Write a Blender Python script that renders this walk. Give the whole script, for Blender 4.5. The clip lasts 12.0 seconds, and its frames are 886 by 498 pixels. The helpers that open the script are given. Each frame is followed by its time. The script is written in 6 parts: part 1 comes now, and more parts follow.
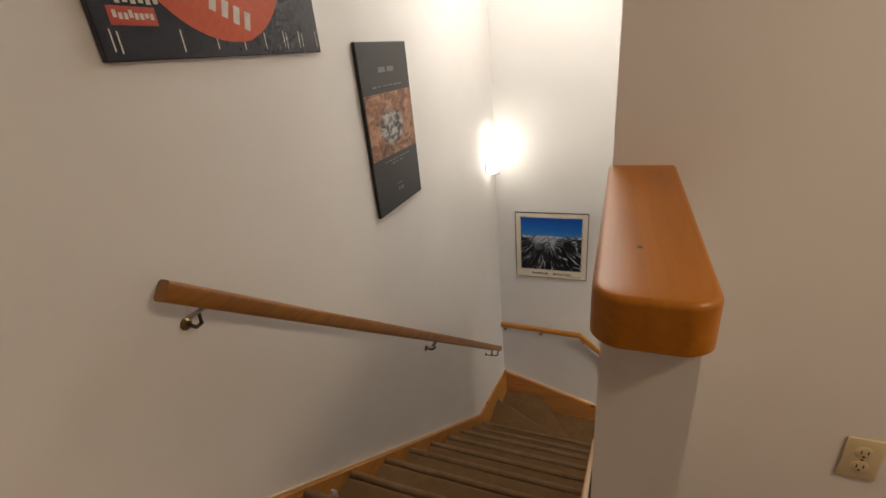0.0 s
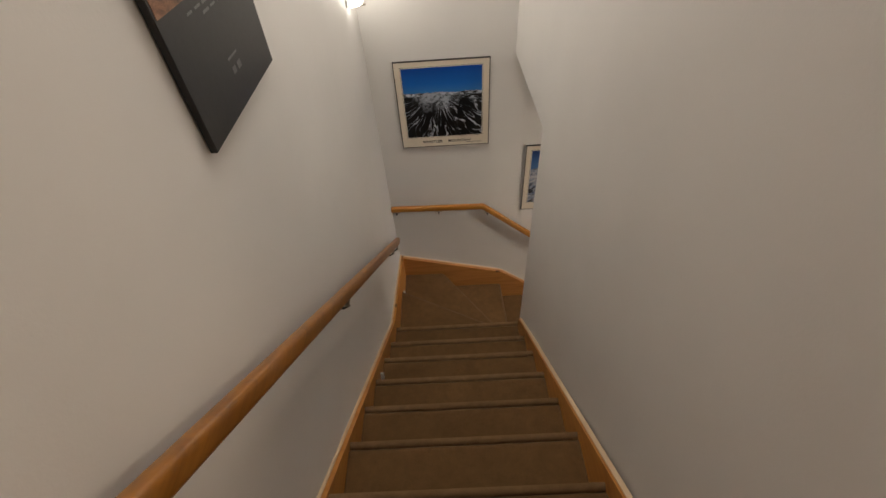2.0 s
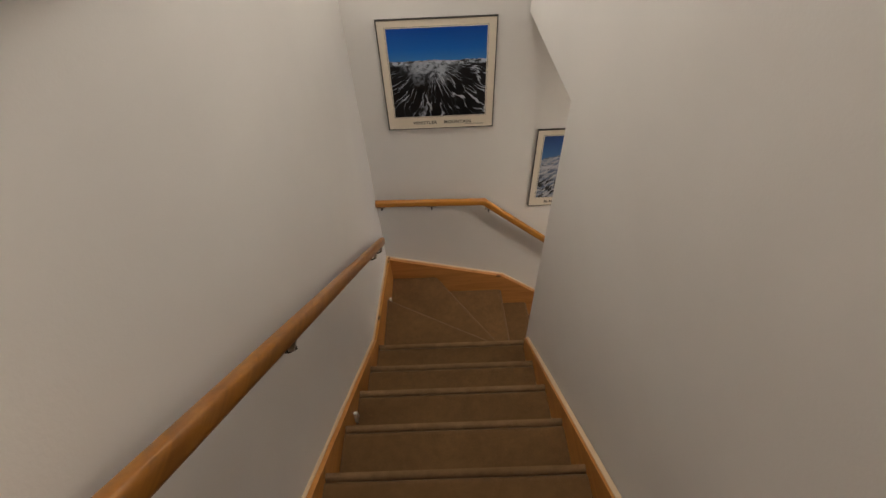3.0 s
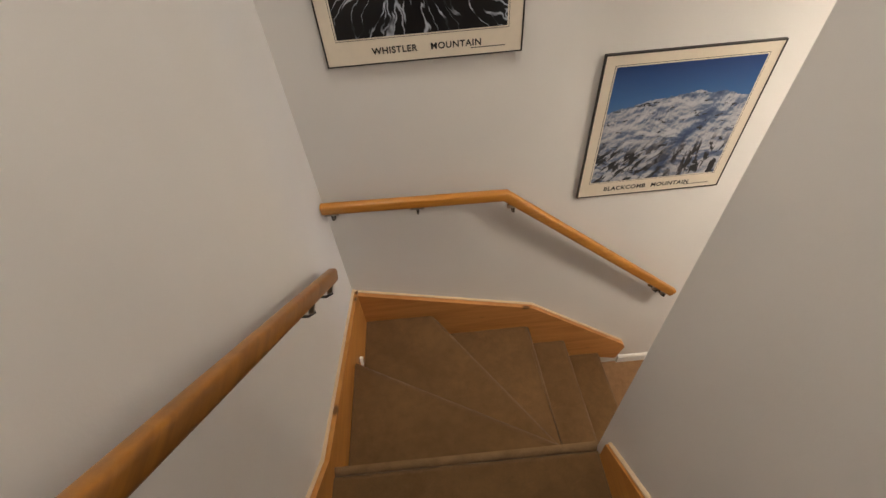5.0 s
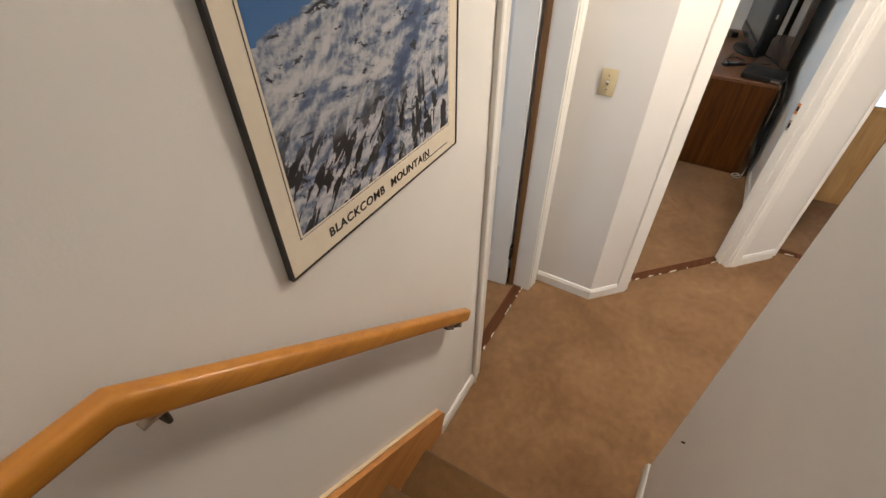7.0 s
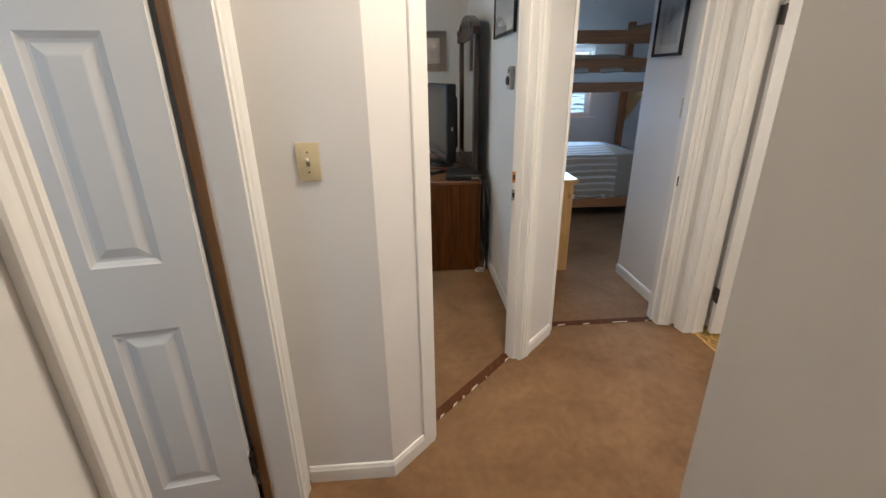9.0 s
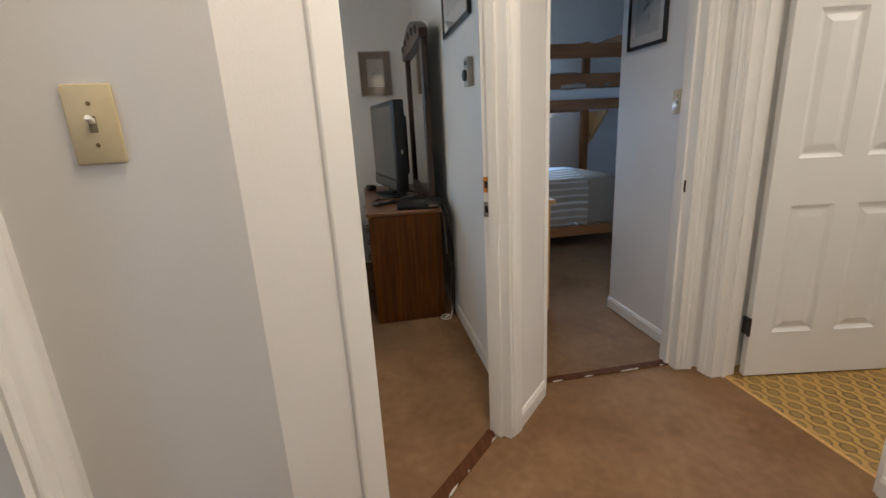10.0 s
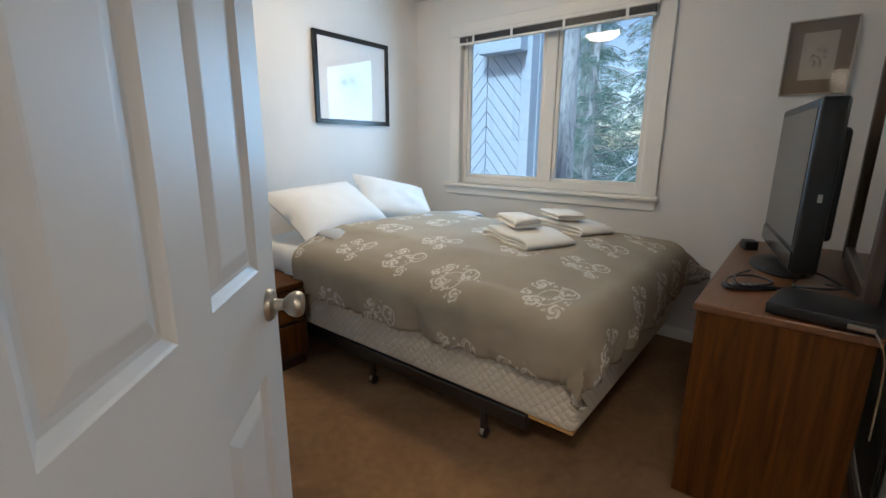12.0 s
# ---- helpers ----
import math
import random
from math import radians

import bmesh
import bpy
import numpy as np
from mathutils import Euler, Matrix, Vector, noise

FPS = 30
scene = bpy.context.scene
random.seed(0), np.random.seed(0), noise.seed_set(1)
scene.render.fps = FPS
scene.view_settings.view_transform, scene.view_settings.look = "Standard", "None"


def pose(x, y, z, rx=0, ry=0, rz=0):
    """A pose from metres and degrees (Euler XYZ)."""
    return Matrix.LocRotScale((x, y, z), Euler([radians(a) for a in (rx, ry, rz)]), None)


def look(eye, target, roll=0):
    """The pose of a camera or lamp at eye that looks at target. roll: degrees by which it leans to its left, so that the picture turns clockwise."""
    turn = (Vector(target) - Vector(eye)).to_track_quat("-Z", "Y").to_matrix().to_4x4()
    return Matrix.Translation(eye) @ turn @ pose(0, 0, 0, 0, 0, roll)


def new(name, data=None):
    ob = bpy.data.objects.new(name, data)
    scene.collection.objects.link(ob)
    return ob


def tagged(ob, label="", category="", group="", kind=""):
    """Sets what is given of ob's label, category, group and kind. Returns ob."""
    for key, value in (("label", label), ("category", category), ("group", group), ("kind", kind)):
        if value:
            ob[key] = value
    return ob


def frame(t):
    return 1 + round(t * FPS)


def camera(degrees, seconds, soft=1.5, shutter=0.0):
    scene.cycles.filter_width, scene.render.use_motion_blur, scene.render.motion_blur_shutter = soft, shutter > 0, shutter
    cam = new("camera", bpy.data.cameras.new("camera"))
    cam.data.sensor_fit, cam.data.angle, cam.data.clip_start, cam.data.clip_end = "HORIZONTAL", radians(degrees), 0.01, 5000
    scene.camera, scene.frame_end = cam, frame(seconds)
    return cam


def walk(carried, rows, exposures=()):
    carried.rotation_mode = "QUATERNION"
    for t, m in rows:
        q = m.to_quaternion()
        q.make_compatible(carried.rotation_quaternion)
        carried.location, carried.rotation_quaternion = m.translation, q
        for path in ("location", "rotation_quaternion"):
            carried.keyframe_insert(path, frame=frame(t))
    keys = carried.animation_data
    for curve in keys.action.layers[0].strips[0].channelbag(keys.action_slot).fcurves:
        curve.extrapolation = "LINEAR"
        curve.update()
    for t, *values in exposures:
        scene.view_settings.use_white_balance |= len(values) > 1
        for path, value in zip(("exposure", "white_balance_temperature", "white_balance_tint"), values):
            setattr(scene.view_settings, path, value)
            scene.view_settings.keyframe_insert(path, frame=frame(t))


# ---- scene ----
# camera and walk
cam = camera(90.1, 12.0)
PATH = [
    (0, (-0.031, 0.073, 3.966), (-0.747, 1.761, 3.166), -5.7),
    (0.5, (-0.24, 0.214, 3.923), (-0.711, 1.805, 2.806), -6.4),
    (1, (-0.363, 0.448, 3.907), (-0.697, 1.991, 2.68), -6.1),
    (1.5, (-0.476, 0.701, 3.858), (-0.628, 2.18, 2.52), -4.4),
    (2, (-0.523, 0.892, 3.809), (-0.563, 2.291, 2.38), -4.3),
    (2.5, (-0.517, 1.095, 3.637), (-0.55, 2.478, 2.194), -1.7),
    (3, (-0.518, 1.313, 3.486), (-0.536, 2.682, 2.028), -2.8),
    (5, (-0.538, 2.225, 2.682), (-0.523, 3.597, 1.226), -5.1),
    (5.5, (-0.493, 2.451, 2.493), (-0.503, 3.83, 1.044), -6.1),
    (6, (-0.5, 2.693, 2.357), (-0.245, 4.016, 0.878), -6.8),
    (6.5, (-0.404, 2.916, 2.173), (0.262, 4.056, 0.67), -5.6),
    (7, (-0.287, 3.082, 2.02), (0.997, 3.848, 0.693), -0.4),
    (7.5, (-0.17, 3.168, 1.902), (1.488, 3.38, 0.803), 1.0),
    (7.7, (-0.103, 3.167, 1.846), (1.638, 3.309, 0.873), 0.1),
    (9.3, (0.515, 3.137, 1.436), (2.387, 2.933, 0.76), -2.0),
    (9.5, (0.634, 3.135, 1.374), (2.518, 2.875, 0.756), -2.9),
    (10, (0.953, 3.054, 1.252), (2.855, 2.734, 0.722), -3.1),
    (10.5, (1.321, 2.979, 1.226), (3.25, 2.804, 0.726), -3.3),
    (11, (1.689, 2.928, 1.247), (3.617, 3.176, 0.779), -3.1),
    (11.5, (1.923, 2.9, 1.288), (3.638, 3.823, 0.832), -0.4),
    (12, (2.046, 2.835, 1.276), (3.566, 4.051, 0.82), 0.5),
]
EXPOSURES = [(0.0, 0.55), (0.7, 0.46), (1.5, 0.40), (2.5, 0.52), (3.2, 0.66), (5.0, 1.06), (5.6, 1.02), (6.0, 1.05), (7.0, 1.06), (7.5, 1.05), (9.5, 0.66), (10.5, 0.48), (11.0, 0.46), (12.0, 0.60)]
walk(cam, [(t, look(eye, target, roll)) for t, eye, target, roll in PATH], EXPOSURES)

# ---- world and lights ----
world = bpy.data.worlds.new("sky")
scene.world = world
world.use_nodes = True
wn = world.node_tree
sky = wn.nodes.new("ShaderNodeTexSky")
sky.sky_type = "NISHITA"
sky.sun_disc = False
sky.air_density, sky.dust_density, sky.ozone_density = 1.0, 0.4, 4.0
sky.sun_elevation, sky.sun_rotation = radians(52), radians(260)
wn.links.new(sky.outputs[0], wn.nodes["Background"].inputs[0])
wn.nodes["Background"].inputs[1].default_value = 0.15


def lamp(name, kind, m, energy, colour, size=0.2, size_y=0.0, spread=None):
    data = bpy.data.lights.new(name, kind)
    data.energy, data.color = energy, colour
    if kind == "AREA":
        data.size = size
        if spread:
            data.spread = spread
        if size_y:
            data.shape, data.size_y = "RECTANGLE", size_y
    elif kind == "SUN":
        data.angle = size
    else:
        data.shadow_soft_size = size
    ob = new(name, data)
    ob.matrix_basis = m
    return ob


WARM, SOFT, DAY = (1.0, 0.82, 0.62), (1.0, 0.92, 0.82), (0.62, 0.80, 1.0)
XW_IN = 5.18
lamp("sun", "SUN", look((0, 0, 0), (0.60, 0.10, -0.79)), 5.0, (0.55, 0.80, 1.0), radians(10))
lamp("upper_room_lamp", "AREA", pose(1.30, 0.20, 5.02), 16.5, (1.0, 0.78, 0.57), 0.5)
# Unseen fill light high over the stairs, added to brighten walls and treads.
lamp("stair_fill_light", "AREA", pose(-0.40, 2.75, 5.06), 16.5, (1.0, 0.93, 0.84), 0.7)
lamp("hall_lamp", "AREA", pose(1.38, 2.68, 2.62), 17.5, (1.0, 0.875, 0.725), 0.32)
lamp("window_daylight", "AREA", look((XW_IN, 4.80, 1.57), (3.6, 4.80, 1.57)), 13.2, (0.36, 0.66, 1.0), 0.68, 1.0, radians(160))
lamp("bunk_window_daylight", "AREA", look((5.88, 1.375, 1.41), (3.0, 1.375, 1.2)), 30.0, (0.36, 0.60, 1.0), 0.9, 0.7, radians(95))
lamp("side_room_daylight", "AREA", look((0.34, 4.7, 1.5), (1.6, 4.2, 1.0)), 5.9, (0.78, 0.88, 1.0), 0.9, 1.0)
lamp("bath_lamp", "AREA", pose(2.1, 0.3, 2.35), 10.6, SOFT, 0.4)

# ---- materials ----


def rgb(c):
    return (c, c, c, 1) if not isinstance(c, tuple) else (*c[:3], 1)


class Nodes:
    """A node material with a few short ways to wire it."""

    def __init__(self, name, rough=0.6, metal=0.0, spec=0.5):
        self.m = bpy.data.materials.new(name)
        self.m.use_nodes = True
        self.t = self.m.node_tree
        self.b = self.t.nodes["Principled BSDF"]
        self.b.inputs["Roughness"].default_value = rough
        self.b.inputs["Metallic"].default_value = metal
        self.b.inputs["Specular IOR Level"].default_value = spec
        self.co = None

    def node(self, kind, **props):
        n = self.t.nodes.new(kind)
        for k, v in props.items():
            if k == "operation":
                n.operation = v
            elif k == "blend_type":
                n.blend_type = v
            elif k == "data_type":
                n.data_type = v
            elif k == "feature":
                n.feature = v
            elif k == "wave_type":
                n.wave_type = v
            elif k == "bands_direction":
                n.bands_direction = v
        return n

    def put(self, socket, value):
        if isinstance(value, bpy.types.NodeSocket):
            self.t.links.new(value, socket)
        elif value is not None:
            socket.default_value = value

    def coords(self, kind="Object", scale=(1, 1, 1), rot=(0, 0, 0), loc=(0, 0, 0)):
        tc = self.node("ShaderNodeTexCoord")
        mp = self.node("ShaderNodeMapping")
        self.put(mp.inputs[0], tc.outputs[kind])
        mp.inputs["Scale"].default_value, mp.inputs["Rotation"].default_value, mp.inputs["Location"].default_value = scale, rot, loc
        return mp.outputs[0]

    def noise(self, co, scale, detail=3.0, rough=0.55, distort=0.0):
        n = self.node("ShaderNodeTexNoise")
        self.put(n.inputs["Vector"], co)
        n.inputs["Scale"].default_value, n.inputs["Detail"].default_value = scale, detail
        n.inputs["Roughness"].default_value, n.inputs["Distortion"].default_value = rough, distort
        return n.outputs["Fac"]

    def voronoi(self, co, scale, feature="F1", out="Distance"):
        n = self.node("ShaderNodeTexVoronoi", feature=feature)
        self.put(n.inputs["Vector"], co)
        n.inputs["Scale"].default_value = scale
        return n.outputs[out]

    def ramp(self, fac, *stops):
        n = self.node("ShaderNodeValToRGB")
        self.put(n.inputs[0], fac)
        el = n.color_ramp.elements
        while len(el) < len(stops):
            el.new(0.5)
        for e, (p, c) in zip(el, stops):
            e.position, e.color = p, rgb(c)
        return n.outputs[0]

    def math(self, op, a, b=None, c=None):
        n = self.node("ShaderNodeMath", operation=op)
        for s, v in zip(n.inputs, (a, b, c)):
            self.put(s, v)
        return n.outputs[0]

    def mix(self, fac, a, b, blend="MIX"):
        n = self.node("ShaderNodeMix", data_type="RGBA", blend_type=blend)
        self.put(n.inputs[0], fac)
        self.put(n.inputs[6], a if isinstance(a, bpy.types.NodeSocket) else rgb(a))
        self.put(n.inputs[7], b if isinstance(b, bpy.types.NodeSocket) else rgb(b))
        return n.outputs[2]

    def xyz(self, co):
        n = self.node("ShaderNodeSeparateXYZ")
        self.put(n.inputs[0], co)
        return n.outputs

    def bump(self, height, strength=0.2, dist=0.01):
        n = self.node("ShaderNodeBump")
        n.inputs["Strength"].default_value, n.inputs["Distance"].default_value = strength, dist
        self.put(n.inputs["Height"], height)
        self.t.links.new(n.outputs[0], self.b.inputs["Normal"])

    def colour(self, c):
        self.put(self.b.inputs["Base Color"], c if isinstance(c, bpy.types.NodeSocket) else rgb(c))
        return self.m

    def rough(self, r):
        self.put(self.b.inputs["Roughness"], r)


def paint(name, c, rough=0.55, orange=0.12, vary=0.05):
    """Wall and trim paint: faint roller texture and slow, weak unevenness."""
    n = Nodes(name, rough)
    co = n.coords()
    big = n.noise(co, 1.3, 3)
    n.bump(n.noise(co, 160, 2), orange, 0.002)
    lo, hi = tuple(x * (1 - vary) for x in c), tuple(min(1, x * (1 + vary * 0.6)) for x in c)
    return n.colour(n.ramp(big, (0.3, lo), (0.7, hi)))


def plain(name, c, rough=0.5, metal=0.0, grain=60, vary=0.12, bump=0.05, spec=0.5):
    n = Nodes(name, rough, metal, spec)
    co = n.coords()
    f = n.noise(co, grain, 3)
    n.bump(f, bump, 0.002)
    c = c if isinstance(c, tuple) else (c, c, c)
    return n.colour(n.ramp(f, (0.3, tuple(x * (1 - vary) for x in c)), (0.7, tuple(min(1, x * (1 + vary)) for x in c))))


def wood(name, dark, light, along="X", rough=0.35, scale=1.0, knots=0.0, coat=0.12, spec=0.5):
    """Stained wood with long grain and, for pine, dark knots."""
    n = Nodes(name, rough, spec=spec)
    st = {"X": (0.6, 9, 9), "Y": (9, 0.6, 9), "Z": (9, 9, 0.6)}[along]
    co = n.coords(scale=tuple(s * scale for s in st))
    g = n.noise(co, 2.2, 5, 0.6, 1.4)
    fine = n.noise(co, 14, 2, 0.5)
    base = n.ramp(g, (0.30, dark), (0.62, light))
    col = n.mix(n.math("MULTIPLY", fine, 0.35), base, tuple(x * 0.55 for x in dark))
    if knots:
        kco = n.coords(scale={"X": (2.2, 5, 5), "Y": (5, 2.2, 5), "Z": (5, 5, 2.2)}[along])
        k = n.voronoi(kco, 1.6)
        mask = n.ramp(k, (0.0, 1.0), (knots, 1.0), (knots + 0.06, 0.0))
        col = n.mix(mask, col, tuple(x * 0.25 for x in dark))
    n.b.inputs["Coat Weight"].default_value = coat
    n.b.inputs["Coat Roughness"].default_value = 0.2
    n.bump(fine, 0.06, 0.002)
    return n.colour(col)


def carpet(name, dark, light):
    """Cut-pile carpet: fine tufts, trodden lighter and darker patches."""
    n = Nodes(name, 0.95, spec=0.15)
    co = n.coords()
    tuft = n.noise(co, 420, 2, 0.7)
    blot = n.noise(co, 2.6, 4, 0.6, 0.6)
    mid = n.noise(co, 24, 3, 0.6)
    col = n.ramp(blot, (0.3, dark), (0.7, light))
    col = n.mix(0.5, col, n.ramp(mid, (0.3, 0.40), (0.7, 0.62)), "OVERLAY")
    col = n.mix(0.55, col, n.ramp(tuft, (0.25, 0.28), (0.75, 0.72)), "OVERLAY")
    n.b.inputs["Sheen Weight"].default_value = 0.08
    n.bump(n.math("ADD", tuft, mid), 0.5, 0.006)
    return n.colour(col)


M_WALL = paint("wall_paint", (0.75, 0.73, 0.705))
M_WALL_B = paint("bedroom_paint", (0.76, 0.75, 0.73))
M_CEIL = paint("ceiling_paint", (0.80, 0.79, 0.76), 0.8)
M_TRIM = paint("trim_paint", (0.80, 0.785, 0.75), 0.32, 0.05, 0.03)
M_DOOR = paint("door_paint", (0.78, 0.775, 0.76), 0.42, 0.06, 0.03)
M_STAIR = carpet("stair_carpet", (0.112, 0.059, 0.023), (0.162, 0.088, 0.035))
# Paler than the treads: light catching the step edges, put into the colour.
M_NOSING = carpet("lit_edge_stair_carpet", (0.19, 0.112, 0.052), (0.25, 0.155, 0.078))
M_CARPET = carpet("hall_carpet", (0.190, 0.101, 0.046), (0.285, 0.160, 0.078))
M_PINE_X = wood("pine_stringer_x", (0.42, 0.17, 0.045), (0.58, 0.265, 0.08), "X", 0.4, 1.0, 0.055)
M_PINE_Y = wood("pine_stringer_y", (0.46, 0.18, 0.035), (0.62, 0.275, 0.06), "Y", 0.4, 1.0, 0.055)
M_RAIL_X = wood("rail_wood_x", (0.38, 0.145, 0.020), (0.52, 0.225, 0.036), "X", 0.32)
# Same rail wood, its colour darkened for the shade on the sloping rail.
M_RAIL_Y_SHADED = wood("rail_wood_y_shaded", (0.20, 0.076, 0.009), (0.33, 0.130, 0.016), "Y", 0.32)
M_CAP = wood("cap_wood", (0.36, 0.122, 0.009), (0.47, 0.175, 0.016), "Y", 0.38, 0.8, coat=0.03, spec=0.3)
M_JAMB = wood("bare_jamb_wood", (0.13, 0.060, 0.018), (0.24, 0.115, 0.038), "Z", 0.55)
M_THRESH = wood("threshold_wood", (0.075, 0.028, 0.012), (0.14, 0.055, 0.025), "X", 0.85, coat=0.0, spec=0.1)
M_DRESSER = wood("dresser_wood", (0.055, 0.0155, 0.002), (0.14, 0.047, 0.0065), "Z", 0.55, coat=0.0, spec=0.2)
M_DARKWOOD = wood("dark_wood", (0.035, 0.018, 0.011), (0.07, 0.036, 0.02), "Z", 0.35)
M_BUNK = wood("bunk_wood", (0.20, 0.074, 0.020), (0.34, 0.135, 0.040), "Y", 0.5, 1.0, 0.05)
M_BUNK_Z = wood("bunk_post_wood", (0.20, 0.074, 0.020), (0.34, 0.135, 0.040), "Z", 0.5, 1.0, 0.05)
M_YPINE = wood("yellow_pine", (0.52, 0.28, 0.09), (0.68, 0.41, 0.16), "Z", 0.45, 1.0, 0.06)
M_IVORY = plain("ivory_plastic", (0.60, 0.50, 0.31), 0.4, vary=0.03, bump=0.01)
M_BLACK = plain("black_plastic", (0.008, 0.008, 0.009), 0.42, vary=0.2)
M_SCREEN = plain("tv_screen", (0.028, 0.03, 0.032), 0.14, vary=0.1, bump=0.0)
M_NICKEL = plain("satin_nickel", (0.44, 0.40, 0.34), 0.3, 1.0, vary=0.06, bump=0.02)
M_BRASS = plain("aged_brass", (0.22, 0.15, 0.075), 0.42, 1.0, vary=0.2)
M_STEEL = plain("dark_steel", (0.09, 0.085, 0.08), 0.45, 1.0)
M_ALU = plain("aluminium_trim", (0.045, 0.042, 0.04), 0.4, 0.5)
M_LINEN = plain("white_linen", (0.80, 0.79, 0.77), 0.9, grain=220, vary=0.05, bump=0.25)
M_TOWEL = plain("white_terry", (0.80, 0.77, 0.71), 0.97, grain=380, vary=0.14, bump=0.6)
M_MAT = plain("mat_board", (0.74, 0.66, 0.54), 0.7, vary=0.02, bump=0.02)
M_WHITE = plain("white_plastic", (0.78, 0.77, 0.74), 0.4, vary=0.03, bump=0.01)
M_INK = plain("black_ink", (0.02, 0.018, 0.016), 0.6)

# ---- building helpers ----


def box(bm, x0, y0, z0, x1, y1, z1, bevel=0.0, seg=1):
    """An axis-aligned box, its edges rounded where a bevel is given."""
    vs = [bm.verts.new((x, y, z)) for x in (x0, x1) for y in (y0, y1) for z in (z0, z1)]
    fs = [bm.faces.new([vs[i] for i in q]) for q in ((0, 1, 3, 2), (4, 6, 7, 5), (0, 4, 5, 1), (2, 3, 7, 6), (0, 2, 6, 4), (1, 5, 7, 3))]
    if bevel:
        es = list({e for f in fs for e in f.edges})
        bmesh.ops.bevel(bm, geom=es, offset=bevel, segments=seg, profile=0.5, affect="EDGES")
    return bm


def boxm(*a, **k):
    return box(bmesh.new(), *a, **k)


def prism(bm, pts, z0, z1):
    """An upright prism over a plan outline (counter-clockwise)."""
    lo = [bm.verts.new((x, y, z0)) for x, y in pts]
    hi = [bm.verts.new((x, y, z1)) for x, y in pts]
    bm.faces.new(lo[::-1])
    bm.faces.new(hi)
    for i in range(len(pts)):
        j = (i + 1) % len(pts)
        bm.faces.new((lo[i], lo[j], hi[j], hi[i]))
    return bm


def slab(bm, outline, axis, a, b):
    """A flat outline pushed from a to b along an axis: points are (y, z) for X, (x, z) for Y, (x, y) for Z."""
    def at(p, d):
        return {"X": (d, p[0], p[1]), "Y": (p[0], d, p[1]), "Z": (p[0], p[1], d)}[axis]
    lo = [bm.verts.new(at(p, a)) for p in outline]
    hi = [bm.verts.new(at(p, b)) for p in outline]
    bm.faces.new(lo[::-1])
    bm.faces.new(hi)
    for i in range(len(outline)):
        j = (i + 1) % len(outline)
        bm.faces.new((lo[i], lo[j], hi[j], hi[i]))
    bmesh.ops.recalc_face_normals(bm, faces=bm.faces)
    return bm


def sweep(bm, path, profile, up=(0, 0, 1), closed=True):
    """A profile (sideways, up) carried along a path of points, with mitred bends and closed ends."""
    rings = []
    n = len(path)
    P = [Vector(p) for p in path]
    for i, p in enumerate(P):
        d0 = (P[i] - P[i - 1]).normalized() if i else (P[1] - P[0]).normalized()
        d1 = (P[i + 1] - P[i]).normalized() if i < n - 1 else d0
        d = (d0 + d1).normalized()
        side = d.cross(Vector(up)).normalized()
        u = side.cross(d).normalized()
        k = 1 / max(0.4, d.dot(d0))
        rings.append([bm.verts.new(p + side * s + u * (h * (k if abs(d0.z - d1.z) > 1e-6 else 1))) for s, h in profile])
    m = len(profile)
    for a, b in zip(rings, rings[1:]):
        for i in range(m if closed else m - 1):
            j = (i + 1) % m
            bm.faces.new((a[i], a[j], b[j], b[i]))
    if closed:
        bm.faces.new(rings[0][::-1])
        bm.faces.new(rings[-1])
    bmesh.ops.recalc_face_normals(bm, faces=bm.faces)
    return bm


def tube(bm, path, r, seg=8):
    prof = [(r * math.cos(2 * math.pi * i / seg), r * math.sin(2 * math.pi * i / seg)) for i in range(seg)]
    return sweep(bm, path, prof, up=(0.13, 0.21, 0.97))


def lathe(bm, prof, m=Matrix(), seg=20):
    """A profile of (radius, height) turned round the local z axis."""
    rings = []
    for r, h in prof:
        rings.append([bm.verts.new(m @ Vector((r * math.cos(2 * math.pi * i / seg), r * math.sin(2 * math.pi * i / seg), h))) for i in range(seg)])
    for a, b in zip(rings, rings[1:]):
        for i in range(seg):
            j = (i + 1) % seg
            bm.faces.new((a[i], a[j], b[j], b[i]))
    bm.faces.new(rings[0][::-1])
    bm.faces.new(rings[-1])
    bmesh.ops.recalc_face_normals(bm, faces=bm.faces)
    return bm


def mesh_of(name, bm, material, smooth=None):
    me = bpy.data.meshes.new(name)
    bm.to_mesh(me)
    bm.free()
    me.materials.append(material)
    if smooth is not None:
        me.shade_smooth()
        me.set_sharp_from_angle(angle=radians(smooth))
    return me


def place_of(ob):
    return (place_of(ob.parent) if ob.parent else Matrix()) @ ob.matrix_basis


def part(name, bm, material, parent, label="", smooth=None, local=False):
    """Links a bmesh, built in the world's metres (or in its parent's, if local), as one mesh under a thing or a part."""
    me = mesh_of(name, bm, material, smooth)
    if not local:
        me.transform(place_of(parent).inverted())
    ob = new(name, me)
    ob.parent = parent
    return tagged(ob, label) if label else ob


def thing(name, label, category, at=(0, 0, 0), turn=0.0, group="", kind=""):
    ob = new(name)
    ob.empty_display_size = 0.05
    ob.matrix_basis = pose(*at, 0, 0, turn)
    return tagged(ob, label, category, group, kind)


def solid(name, bm, material, label="", category="", kind="", group="", smooth=None, at=None):
    """One mesh that is a thing, or a piece of the setting, of its own."""
    me = mesh_of(name, bm, material, smooth)
    if at:
        me.transform(Matrix.Translation(at).inverted())
    ob = new(name, me)
    if at:
        ob.location = at
    return tagged(ob, label, category, group, kind)


def structure(name, bm, material, label, category, smooth=None):
    return solid(name, bm, material, label, category, "structure", smooth=smooth)


